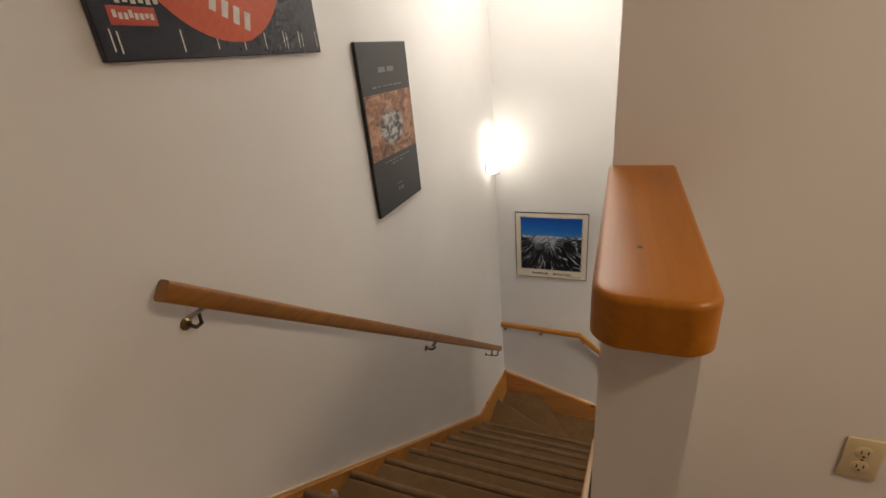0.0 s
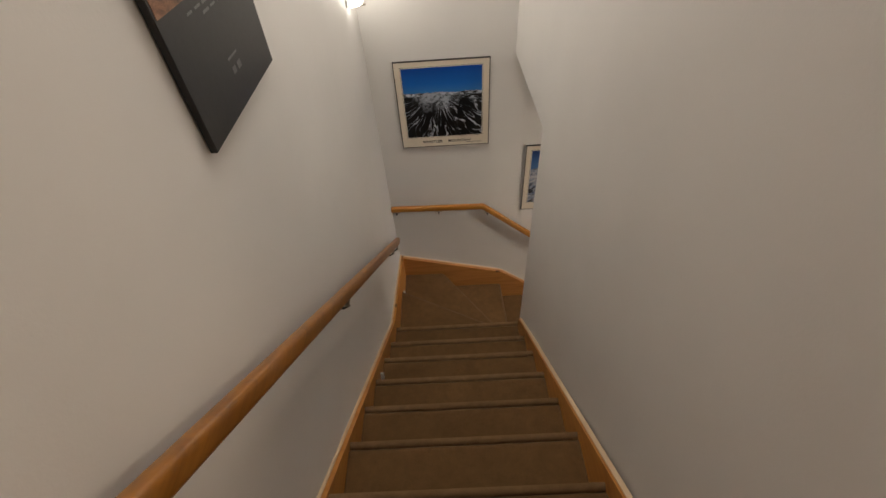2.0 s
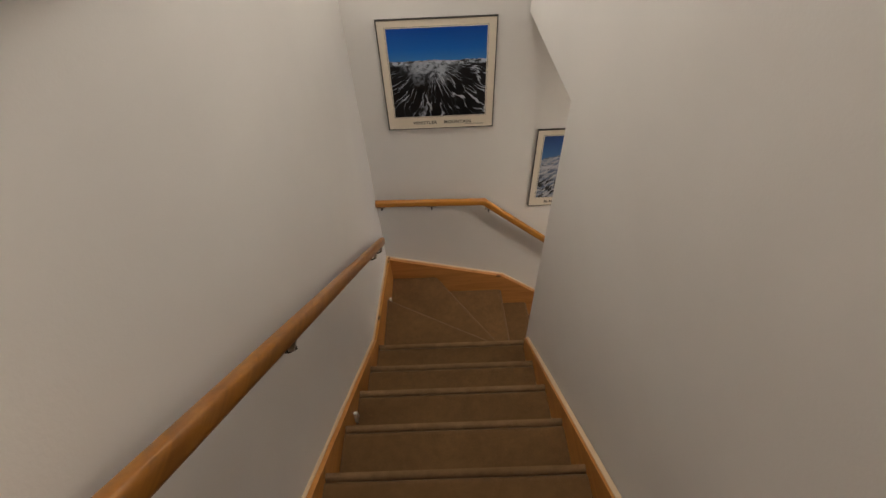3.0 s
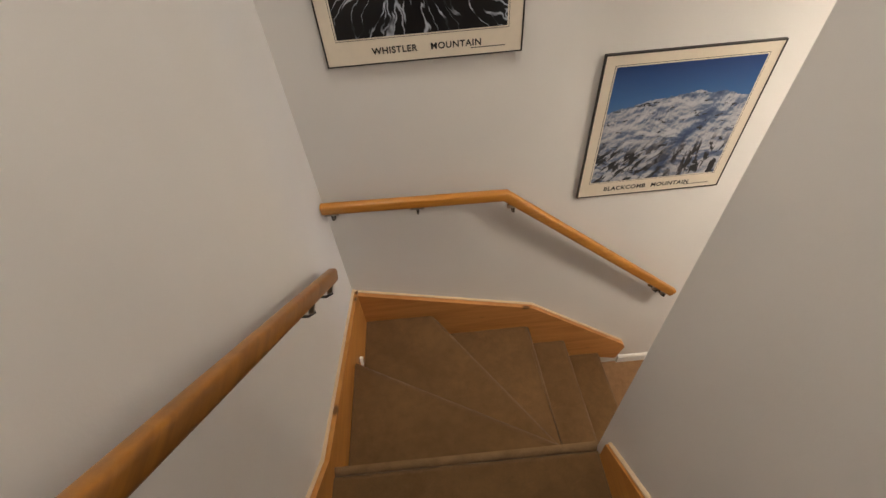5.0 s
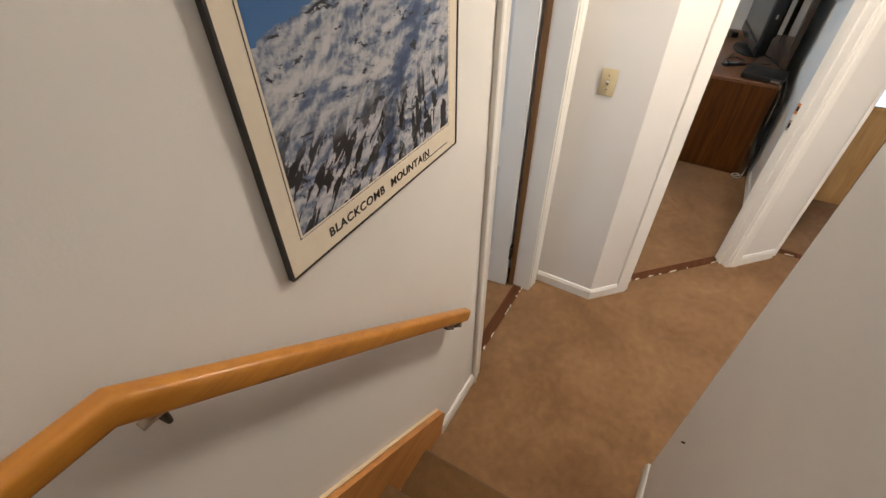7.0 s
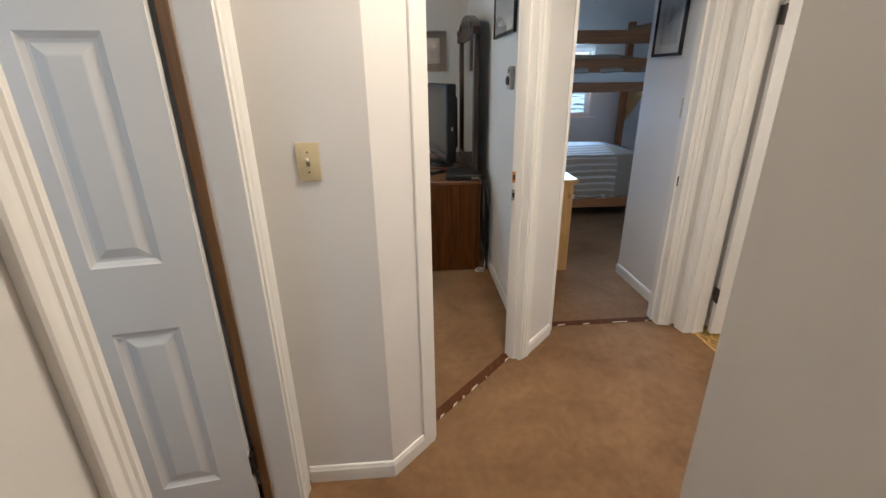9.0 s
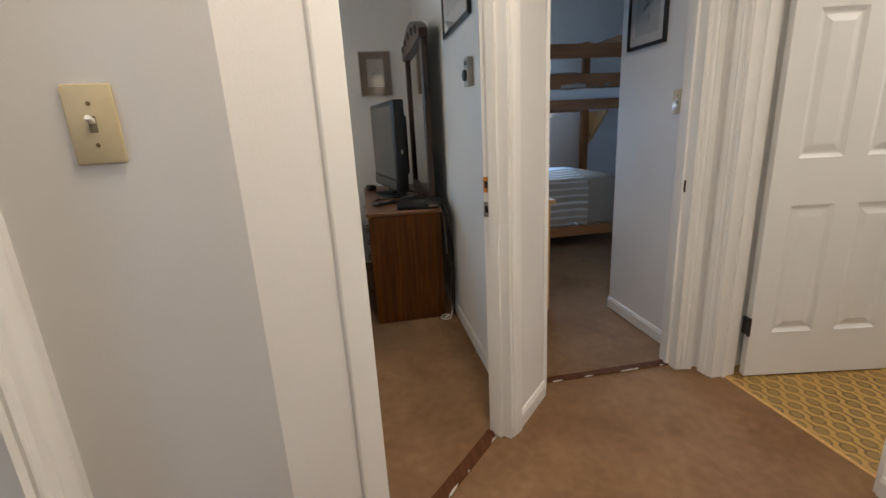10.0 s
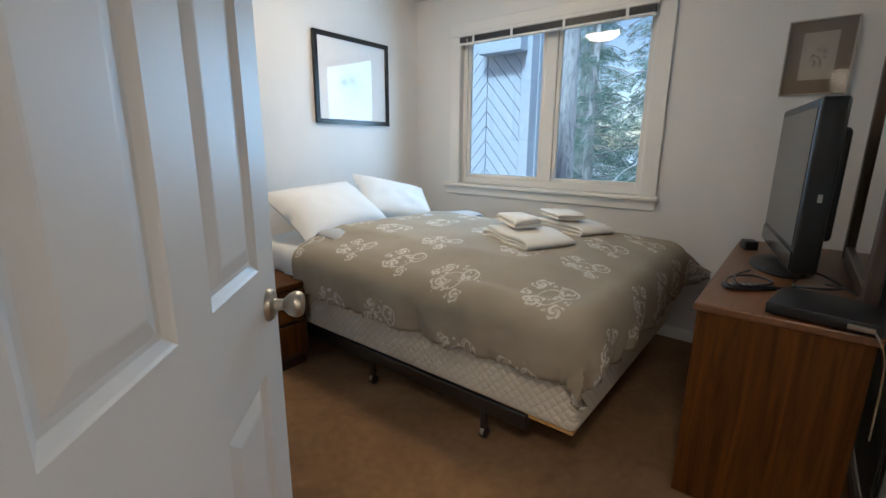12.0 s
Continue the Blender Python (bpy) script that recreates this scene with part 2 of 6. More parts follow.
# ---- the plan ----
R = 0.19                       # one riser
UP = 14 * R                    # upper floor
XL, XR = -0.985, -0.06         # faces of the stair walls
YF = 3.60                      # wall at the foot of the first flight
HALL_TOP = 2.70
ROOF = 5.10
YS = 2.735                     # hall face of the wall beside the last steps
D0, D1 = Vector((1.727, 3.255)), Vector((2.695, 2.318))   # the slanting wall
DD = (D1 - D0).normalized()
DN = Vector((-DD.y, DD.x))     # points into the bedroom
XB = 2.735                     # hall face of the bunk room's wall
YB = 1.475                     # hall face of the bathroom's wall
XW, YH, YBS = 5.25, 5.72, 2.50  # bedroom: window wall, head wall, south wall
BED_TOP = 2.50


def diag(s, n):
    p = D0 + DD * s + DN * n
    return (p.x, p.y)


def wall(name, boxes, label, material=M_WALL):
    bm = bmesh.new()
    for b in boxes:
        box(bm, *b)
    return structure(name, bm, material, label, "wall")


# floors
bm = bmesh.new()
box(bm, XR, YB - 0.066, -0.12, XB + 0.05, YF, 0)
box(bm, -1.1, YS, -0.12, XR, YF, 0)
structure("floor_hall", bm, M_CARPET, "brown cut-pile carpet of the lower hall, trodden in patches", "carpet")
bm = bmesh.new()
prism(bm, [(1.9, YF + 0.12), (1.9, 3.25), (2.695, 2.45), (2.695, 2.40), (XW + 0.1, 2.40), (XW + 0.1, YH + 0.1), (1.9, YH + 0.1)], -0.12, -0.002)
structure("floor_bedroom", bm, M_CARPET, "brown cut-pile carpet of the bedroom", "carpet")
structure("floor_bunk_room", boxm(XB + 0.05, -0.9, -0.12, 6.0, 2.40, -0.003), M_CARPET, "brown cut-pile carpet of the bunk room", "carpet")
structure("floor_side_room", boxm(0.3, YF, -0.12, 1.9, 5.9, -0.004), M_CARPET, "brown carpet of the room behind the ajar door", "carpet")
structure("floor_upper", boxm(-1.1, -2.6, UP - 0.2, 2.6, 0.785, UP), M_CARPET, "brown carpet of the upper landing", "carpet")

# stair walls
wall("wall_stair_left", [(XL - 0.13, -2.6, -0.1, XL, YF + 0.12, ROOF)], "cream painted wall beside the stairs")
wall("wall_stair_foot", [
    (XL, YF, -0.1, 0.925, YF + 0.12, ROOF),
    (0.925, YF, 2.04, 1.615, YF + 0.12, ROOF),
    (1.615, YF, -0.1, 1.85, YF + 0.12, ROOF)], "cream painted wall across the foot of the stairs")
bm = bmesh.new()
prism(bm, [(XR + 0.018, 1.03), (XR + 0.125, 1.03), (XR + 0.125, YS), (XR - 0.006, YS)], -0.1, ROOF)
prism(bm, [(XR - 0.006, YS), (XR + 0.125, YS), (XR + 0.125, YF), (XR - 0.012, YF)], HALL_TOP, ROOF)
prism(bm, [(XR + 0.022, 0.517), (0.064, 0.517), (XR + 0.125, 1.03), (XR + 0.018, 1.03)], 1.5, 3.664)
structure("wall_stair_right", bm, M_WALL, "cream painted wall on the open side of the stairs", "wall")
wall("wall_hall_side", [(XR + 0.125, YS - 0.12, -0.1, 0.84, YS, HALL_TOP)], "cream painted wall beside the last steps")
wall("wall_landing", [(XR + 0.125, 1.03, UP - 0.3, 2.6, 1.15, ROOF), (2.5, -2.6, UP - 0.2, 2.62, 1.03, ROOF), (XL, -2.72, UP - 0.2, 2.6, -2.6, ROOF)],
     "beige painted wall of the upper landing")
structure("ceiling_upper", boxm(-1.2, -2.8, ROOF, 2.7, 3.8, ROOF + 0.1), M_CEIL, "white ceiling over stairs and landing", "ceiling")

# hall walls
wall("wall_hall_west", [(0.72, YB - 0.12, -0.1, 0.84, YS - 0.12, HALL_TOP)], "cream painted hall wall")
bm = bmesh.new()
prism(bm, [(1.727, YF), (1.727, D0.y), diag(0.247, 0), diag(0.247, 0.11), (1.85, 3.30), (1.85, YF)], -0.1, HALL_TOP)
prism(bm, [diag(0.247, 0), diag(1.01, 0), diag(1.01, 0.11), diag(0.247, 0.11)], 2.04, HALL_TOP)
prism(bm, [diag(1.01, 0), (D1.x, D1.y), (XB, 2.30), (2.855, 2.30), (2.855, 2.499), diag(1.01, 0.093)], -0.1, HALL_TOP)
bmesh.ops.recalc_face_normals(bm, faces=bm.faces)
structure("wall_hall_slant", bm, M_WALL, "cream painted slanting wall with the bedroom doorway", "wall")
wall("wall_bunk_door", [(XB, 1.575, 2.04, XB + 0.12, 2.30, HALL_TOP), (XB, 1.475, -0.1, XB + 0.12, 1.575, HALL_TOP)], "cream painted wall with the bunk room doorway")
wall("wall_bath", [(0.72, YB - 0.12, -0.1, 1.885, YB, HALL_TOP), (1.885, YB - 0.12, 2.04, 2.635, YB, HALL_TOP), (2.635, YB - 0.12, -0.1, XB + 0.12, YB, HALL_TOP)],
     "cream painted wall with the bathroom doorway")
structure("ceiling_hall", boxm(XR + 0.125, YB - 0.1, HALL_TOP, XB + 0.12, YF, HALL_TOP + 0.1), M_CEIL, "white hall ceiling", "ceiling")

# bedroom walls
wall("wall_bedroom_window", [
    (XW, 2.38, -0.1, XW + 0.14, 3.66, BED_TOP), (XW, 5.23, -0.1, XW + 0.14, YH + 0.12, BED_TOP),
    (XW, 3.66, -0.1, XW + 0.14, 5.23, 0.95), (XW, 3.66, 2.18, XW + 0.14, 5.23, BED_TOP)], "white painted bedroom wall with the window", M_WALL_B)
wall("wall_bedroom_chase", [(XW - 0.03, YBS, 0, XW, 3.15, BED_TOP)], "white painted boxed-out corner of the bedroom", M_WALL_B)
wall("wall_bedroom_head", [(1.85, YH, -0.1, XW, YH + 0.12, BED_TOP)], "white painted wall behind the bed", M_WALL_B)
wall("wall_bedroom_south", [(2.855, 2.38, -0.1, XW, YBS, BED_TOP)], "white painted wall behind the dresser", M_WALL_B)
wall("wall_bedroom_west", [(1.73, YF + 0.12, -0.1, 1.85, YH + 0.12, BED_TOP)], "white painted bedroom side wall", M_WALL_B)
structure("ceiling_bedroom", boxm(1.73, 2.3, BED_TOP, XW + 0.14, YH + 0.12, BED_TOP + 0.1), M_CEIL, "white bedroom ceiling", "ceiling")

# bunk room, bathroom and side room shells
wall("wall_bunk_south", [(XB + 0.12, 1.355, -0.1, 3.56, YB, BED_TOP)], "white painted bunk room wall", M_WALL_B)
wall("wall_bunk_east", [
    (5.90, -0.9, -0.1, 6.02, 0.90, BED_TOP), (5.90, 1.85, -0.1, 6.02, 2.38, BED_TOP),
    (5.90, 0.90, -0.1, 6.02, 1.85, 1.02), (5.90, 0.90, 1.80, 6.02, 1.85, BED_TOP)], "white painted bunk room wall with a window", M_WALL_B)
wall("wall_bunk_far", [(3.44, -1.0, -0.1, 6.02, -0.9, BED_TOP), (3.44, -0.9, -0.1, 3.56, 1.355, BED_TOP), (XW, 2.38, -0.1, 6.02, YBS, BED_TOP)], "white painted bunk room wall", M_WALL_B)
structure("ceiling_bunk_room", boxm(XB, -1.0, BED_TOP + 0.005, 6.02, 2.38, BED_TOP + 0.1), M_CEIL, "white bunk room ceiling", "ceiling")
wall("wall_bath_shell", [(1.2, -0.9, -0.1, 1.3, YB - 0.12, 2.4), (1.2, -1.0, -0.1, 3.44, -0.9, 2.4), (2.69, -0.9, -0.1, 2.83, YB - 0.12, 2.4)], "cream painted bathroom wall")
structure("ceiling_bath", boxm(1.2, -1.0, 2.4, 3.44, YB - 0.12, 2.5), M_CEIL, "white bathroom ceiling", "ceiling")
wall("wall_side_room", [(0.2, YF + 0.12, -0.1, 0.3, 5.9, 2.5), (0.2, 5.8, -0.1, 1.73, 5.9, 2.5)], "white painted wall of the side room", M_WALL_B)
structure("ceiling_side_room", boxm(0.2, YF, 2.5, 1.73, 5.9, 2.6), M_CEIL, "white ceiling of the side room", "ceiling")

# ---- staircase ----
stairs = thing("staircase", "winding staircase with brown carpeted steps between pine stringers", "staircase", (-0.5, 2.7, 0), kind="structure")
NOSE_Y = {6: 2.71, 7: 2.466, 8: 2.237, 9: 1.999, 10: 1.766, 11: 1.537, 12: 1.304, 13: 1.065, 14: 0.83}
TXL, TXR = XL + 0.03, XR - 0.022


def step_straight(k):
    """A carpeted step, its tread rolled over the riser's edge."""
    z, y = k * R, NOSE_Y[k]
    back = NOSE_Y[k + 1] if k < 14 else y - 0.04
    pts = [(back - 0.01, z - 0.09), (back - 0.01, z)] if k < 14 else [(back - 0.004, z - 0.09), (back - 0.004, z)]
    pts += [(y - 0.022 + 0.022 * math.sin(a), z - 0.022 + 0.022 * math.cos(a)) for a in [i * math.pi / 8 for i in range(7)]]
    pts += [(y - 0.03, z - 0.05), (y - 0.034, z - R), (back + 0.02 if k < 14 else y - 0.04, z - R)]
    return slab(bmesh.new(), pts, "X", TXL, TXR)


def nosing(a, b, n, z):
    """The front edge of a step's carpet, from a to b in plan, rolled over towards n."""
    bm, rows = bmesh.new(), []
    for p in (Vector(a), Vector(b)):
        row = [(p.x - n.x * 0.024, p.y - n.y * 0.024, z + 0.001)]
        for i in range(7):
            t = i * math.pi / 12
            out, up = -0.022 + 0.0230 * math.sin(t), z - 0.022 + 0.0230 * math.cos(t)
            row.append((p.x + n.x * out, p.y + n.y * out, up))
        row.append((p.x - n.x * 0.003, p.y - n.y * 0.003, z - 0.032))
        row.append((p.x - n.x * 0.030, p.y - n.y * 0.030, z - 0.032))
        rows.append([bm.verts.new(c) for c in row])
    m = len(rows[0])
    for i in range(m):
        j = (i + 1) % m
        bm.faces.new((rows[0][i], rows[0][j], rows[1][j], rows[1][i]))
    bm.faces.new(rows[0])
    bm.faces.new(rows[1][::-1])
    bmesh.ops.recalc_face_normals(bm, faces=bm.faces)
    return bm


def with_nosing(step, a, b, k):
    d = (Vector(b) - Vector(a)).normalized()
    part("nosing", nosing(a, b, Vector((-d.y, d.x)), k * R), M_NOSING, step, "carpet edge coloured paler where it catches light", 40)


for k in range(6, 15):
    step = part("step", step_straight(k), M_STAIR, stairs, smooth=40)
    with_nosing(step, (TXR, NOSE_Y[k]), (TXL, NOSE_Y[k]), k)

PIV = Vector((TXR, 2.705))
YFS = YF - 0.034


def step_plan(outline, k, edge):
    """A winder over a plan outline; edge: the two outline points of its front, which is rolled over."""
    bm = prism(bmesh.new(), outline, (k - 1) * R - 0.01, k * R)
    a, b = (Vector(p) for p in edge)
    es = [e for e in bm.edges if all(v.co.z > k * R - 0.001 and min((v.co.xy - a).length, (v.co.xy - b).length) < 0.002 for v in e.verts)]
    bmesh.ops.bevel(bm, geom=es, offset=0.03, segments=5, profile=0.5, affect="EDGES")
    bmesh.ops.recalc_face_normals(bm, faces=bm.faces)
    return bm


W1L, W1R = (TXL, 3.235), (TXR, 2.765)
W2F, W2N = (-0.60, YFS), (TXR, 2.815)
W3F, W3N = (-0.083, YFS), (-0.055, YS)
S1F, S1N = (0.145, YFS), (0.165, YS)
S2F, S2N = (0.385, YFS), (0.40, YS)
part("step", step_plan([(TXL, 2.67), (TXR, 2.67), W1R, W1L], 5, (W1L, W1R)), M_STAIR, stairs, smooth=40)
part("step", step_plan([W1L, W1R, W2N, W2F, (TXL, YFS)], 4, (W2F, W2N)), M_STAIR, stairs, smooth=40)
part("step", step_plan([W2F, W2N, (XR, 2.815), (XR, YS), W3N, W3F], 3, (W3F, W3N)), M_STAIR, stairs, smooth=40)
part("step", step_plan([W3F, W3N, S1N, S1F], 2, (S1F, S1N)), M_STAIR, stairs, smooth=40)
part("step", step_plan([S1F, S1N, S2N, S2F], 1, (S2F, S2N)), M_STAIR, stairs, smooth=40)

# stringers: left flight, right flight, winder wall
LT = [(0.70, UP + 0.115), (2.735, 1.205), (YF, 0.99)]
part("stringer", slab(bmesh.new(), [(0.2, UP + 0.115), *LT, (YF, 0.55), (2.9, 0.75), (2.6, 0.9), (0.75, 2.4), (0.2, 2.5)], "X", XL, XL + 0.028), M_PINE_Y, stairs, "golden pine stringer with dark knots")
part("stringer", slab(bmesh.new(), [(0.62, 2.93), (2.69, 1.235), (2.69, 0.95), (0.62, 2.6)], "X", XR - 0.024, XR - 0.004), M_PINE_Y, stairs, "golden pine stringer with dark knots")
part("stringer", slab(bmesh.new(), [(XL, 0.99), (-0.08, 0.735), (0.515, 0.262), (0.535, 0.225), (0.50, 0.10), (-0.2, 0.3), (XL, 0.55)], "Y", YF - 0.032, YF), M_PINE_X, stairs, "golden pine stringer with dark knots")
capw = 0.004
M_EDGE = paint("edge_strip_paint", (0.66, 0.50, 0.33), 0.4)
part("stringer_cap", sweep(bmesh.new(), [(XL + 0.007, y, z) for y, z in [(0.2, UP + 0.119), *[(y, z + 0.004) for y, z in LT]]], [(-0.006, 0), (0.006, 0), (0.006, capw), (-0.006, capw)]), M_EDGE, stairs, "pale honey-coloured edge strip")
part("stringer_cap", sweep(bmesh.new(), [(XR - 0.008, 0.62, 2.934), (XR - 0.008, 2.69, 1.239)], [(-0.009, 0), (0.008, 0), (0.008, capw), (-0.009, capw)]), M_EDGE, stairs, "pale honey-coloured edge strip")
part("stringer_cap", sweep(bmesh.new(), [(XL, YF - 0.007, 0.994), (-0.08, YF - 0.007, 0.739), (0.515, YF - 0.007, 0.266)], [(-0.006, 0), (0.006, 0), (0.006, capw), (-0.006, capw)]), M_EDGE, stairs, "pale honey-coloured edge strip")

# knee wall cap
cap = bmesh.new()
cx0, cx1, cy0, cy1, cr = -0.050, 0.075, 0.489, 1.03, 0.034
cap_rings = []
for inset, z in [(0.004, 3.664), (0.0, 3.668)] + [(0.008 - 0.008 * math.cos(i * math.pi / 10), 3.720 + 0.008 * math.sin(i * math.pi / 10)) for i in range(6)]:
    r = cr - inset
    ring = [(cx1 - inset, cy1), (cx0 + inset, cy1)]
    ring += [(cx0 + cr - r * math.cos(a), cy0 + cr - r * math.sin(a)) for a in [i * math.pi / 16 for i in range(9)]]
    ring += [(cx1 - cr + r * math.sin(a), cy0 + cr - r * math.cos(a)) for a in [i * math.pi / 16 for i in range(9)]]
    cap_rings.append([cap.verts.new((x, y, z)) for x, y in ring])
for low, high in zip(cap_rings, cap_rings[1:]):
    for i in range(len(low)):
        j = (i + 1) % len(low)
        cap.faces.new((low[i], low[j], high[j], high[i]))
cap.faces.new(cap_rings[0][::-1])
cap.faces.new(cap_rings[-1])
bmesh.ops.recalc_face_normals(cap, faces=cap.faces)
solid("knee_wall_cap", cap, M_CAP, "thick orange-stained wooden cap on the knee wall", "wall cap", smooth=35, at=(0.01, 0.75, 3.664))

# ---- trim: baseboards, casings, jambs, thresholds ----


def board_run(name, a, b, n, h=0.075, t=0.013, label="white painted baseboard"):
    """A baseboard from a to b (plan points) that stands off its wall along n; its top edge is rounded."""
    a, b, n = Vector(a), Vector(b), Vector(n).normalized()
    prof = [(0, 0.0), (t, 0.0), (t, h - 0.018), (t * 0.72, h - 0.012), (t * 0.6, h - 0.003), (t * 0.3, h), (0, h)]
    bm = bmesh.new()
    rings = [[bm.verts.new((p.x + n.x * s, p.y + n.y * s, z)) for s, z in prof] for p in (a, b)]
    for i in range(len(prof)):
        j = (i + 1) % len(prof)
        bm.faces.new((rings[0][i], rings[0][j], rings[1][j], rings[1][i]))
    bm.faces.new(rings[0][::-1])
    bm.faces.new(rings[1])
    bmesh.ops.recalc_face_normals(bm, faces=bm.faces)
    return structure(name, bm, M_TRIM, label, "baseboard", 30)


board_run("baseboard_stair_foot", (0.54, YF), (0.857, YF), (0, -1))
board_run("baseboard_switch", (1.727, YF - 0.013), (1.727, D0.y - 0.004), (-1, 0))
board_run("baseboard_slant", diag(-0.005, 0), diag(0.182, 0), -DN)
board_run("baseboard_column", diag(1.082, 0), (D1.x + 0.004, D1.y - 0.004), -DN)
board_run("baseboard_bath", (0.85, YB), (1.884, YB), (0, 1))
board_run("baseboard_hall_side", (0.50, YS), (0.85, YS), (0, 1))
board_run("baseboard_hall_end", (0.84, YS), (0.84, 1.6), (1, 0))
board_run("baseboard_bedroom_south", (2.87, YBS), (XW - 0.03, YBS), (0, 1))
board_run("baseboard_bedroom_window", (XW, 3.16), (XW, YH), (-1, 0))
board_run("baseboard_bedroom_head", (1.86, YH), (XW - 0.013, YH), (0, -1))
board_run("baseboard_bunk_south", (XB + 0.13, YB), (3.56, YB), (0, 1))
bm = boxm(0.09, 1.017, UP, 2.5, 1.03, UP + 0.085, 0.004, 1)
structure("baseboard_landing", bm, M_TRIM, "white painted baseboard", "baseboard", 30)


def casing_profile(w, t=0.018):
    """Across a colonial casing: thick outer edge, a hollow, a bead and a thin inner edge."""
    return [(0, 0), (0, t * 0.55), (w * 0.06, t * 0.62), (w * 0.14, t * 0.45), (w * 0.30, t * 0.50), (w * 0.42, t * 0.85), (w * 0.5, t * 0.72),
            (w * 0.62, t * 0.78), (w * 0.80, t * 0.98), (w * 0.93, t), (w, t * 0.85), (w, 0)]


def casing_leg(bm, origin, across, out, w, z0, z1, flat=False):
    """An upright casing board: its profile runs from the opening outwards along across, and stands off the wall along out."""
    o, a, n = Vector(origin), Vector(across).normalized(), Vector(out).normalized()
    prof = casing_profile(w) if not flat else [(0, 0), (0, 0.010), (0.002, 0.012), (w - 0.003, 0.012), (w, 0.009), (w, 0)]
    rings = [[bm.verts.new((o.x + a.x * s + n.x * h, o.y + a.y * s + n.y * h, z + (s if z > 1 else 0))) for s, h in prof] for z in (z0, z1)]
    for i in range(len(prof)):
        j = (i + 1) % len(prof)
        bm.faces.new((rings[0][i], rings[0][j], rings[1][j], rings[1][i]))
    bm.faces.new(rings[0][::-1])
    bm.faces.new(rings[1])
    bmesh.ops.recalc_face_normals(bm, faces=bm.faces)
    return bm


def casing_head(bm, p, q, out, w, z):
    """The board over an opening from p to q, with mitred ends."""
    p, q, n = Vector(p), Vector(q), Vector(out).normalized()
    d = (q - p).normalized()
    prof = casing_profile(w)
    rings = [[bm.verts.new((e.x + d.x * k * s + n.x * h, e.y + d.y * k * s + n.y * h, z + s)) for s, h in prof] for e, k in ((p, -1), (q, 1))]
    for i in range(len(prof)):
        j = (i + 1) % len(prof)
        bm.faces.new((rings[0][i], rings[0][j], rings[1][j], rings[1][i]))
    bm.faces.new(rings[0][::-1])
    bm.faces.new(rings[1])
    bmesh.ops.recalc_face_normals(bm, faces=bm.faces)
    return bm


def doorway(name, p, q, out, depth, label, left=0.065, right=0.065, top=2.04, stop_q=True, flat_p=False, depth_q=None):
    """Casings and jambs of an opening from p to q in plan; out: from the wall to the hall; depth: the wall's thickness."""
    p, q, n = Vector(p), Vector(q), Vector(out).normalized()
    d = (q - p).normalized()
    frame_ob = thing(name, label, "door frame", (p.x, p.y, 0), kind="structure")
    e = 0.0005
    if left:
        part("casing", casing_leg(bmesh.new(), p + n * e, -d, n, left, 0, top, flat_p), M_TRIM, frame_ob, smooth=30)
    if right:
        part("casing", casing_leg(bmesh.new(), q + n * e, d, n, right, 0, top), M_TRIM, frame_ob, smooth=30)
    part("casing", casing_head(bmesh.new(), p + n * e, q + n * e, n, max(left, right), top), M_TRIM, frame_ob, smooth=30)
    for o, k, mat in ((p, 1, M_TRIM), (q, -1, M_TRIM)):
        a, b = o + n * 0.004, o - n * ((depth_q if depth_q and k < 0 else depth) + 0.002)
        f = d * k * 0.016
        bm = prism(bmesh.new(), [(a.x, a.y), (b.x, b.y), (b.x + f.x, b.y + f.y), (a.x + f.x, a.y + f.y)], 0.0, top)
        bmesh.ops.recalc_face_normals(bm, faces=bm.faces)
        part("jamb", bm, mat, frame_ob)
        if k < 0 and not stop_q:
            continue
        m0, m1 = o - n * (depth * 0.42), o - n * (depth * 0.62)
        if depth_q and k < 0:
            m0, m1 = o - n * 0.034, o - n * 0.070
        g = d * k * 0.028
        f2 = d * k * 0.0155
        bm = prism(bmesh.new(), [(m0.x + f2.x, m0.y + f2.y), (m1.x + f2.x, m1.y + f2.y), (m1.x + g.x, m1.y + g.y), (m0.x + g.x, m0.y + g.y)], 0.0, top - 0.016)
        bmesh.ops.recalc_face_normals(bm, faces=bm.faces)
        part("door_stop", bm, mat, frame_ob)
    return frame_ob


door_frame_side = doorway("door_frame_side", (0.925, YF), (1.615, YF), (0, -1), 0.12, "white casing with a bare brown wooden strip", 0.068, 0.075, stop_q=False)
part("jamb_strip", boxm(1.590, 3.694, 0.007, 1.5975, 3.723, 2.02), M_JAMB, door_frame_side, "bare brown wooden strip")
door_frame_bedroom = doorway("door_frame_bedroom", diag(0.247, 0), diag(1.01, 0), -DN, 0.11, "white moulded casing of the bedroom doorway", 0.070, 0.065, flat_p=True, depth_q=0.093)
door_frame_bunk = doorway("door_frame_bunk", (XB, 2.30), (XB, 1.575), (-1, 0), 0.12, "white moulded casing of the bunk room doorway", 0, 0.068)
door_frame_bath = doorway("door_frame_bath", (2.635, YB), (1.885, YB), (0, 1), 0.12, "white moulded casing of the bathroom doorway", 0.065, 0, stop_q=False)


def strike(parent, m, mat):
    """A strike plate with its dark latch hole."""
    bm = boxm(-0.0115, -0.001, -0.028, 0.0115, 0.001, 0.028, 0.0006)
    bm.transform(m)
    plate = part("strike_plate", bm, mat, parent, "scuffed metal strike plate")
    bm = boxm(-0.007, -0.0016, -0.012, 0.006, 0.0016, 0.012)
    bm.transform(m)
    part("latch_hole", bm, M_BLACK, plate)


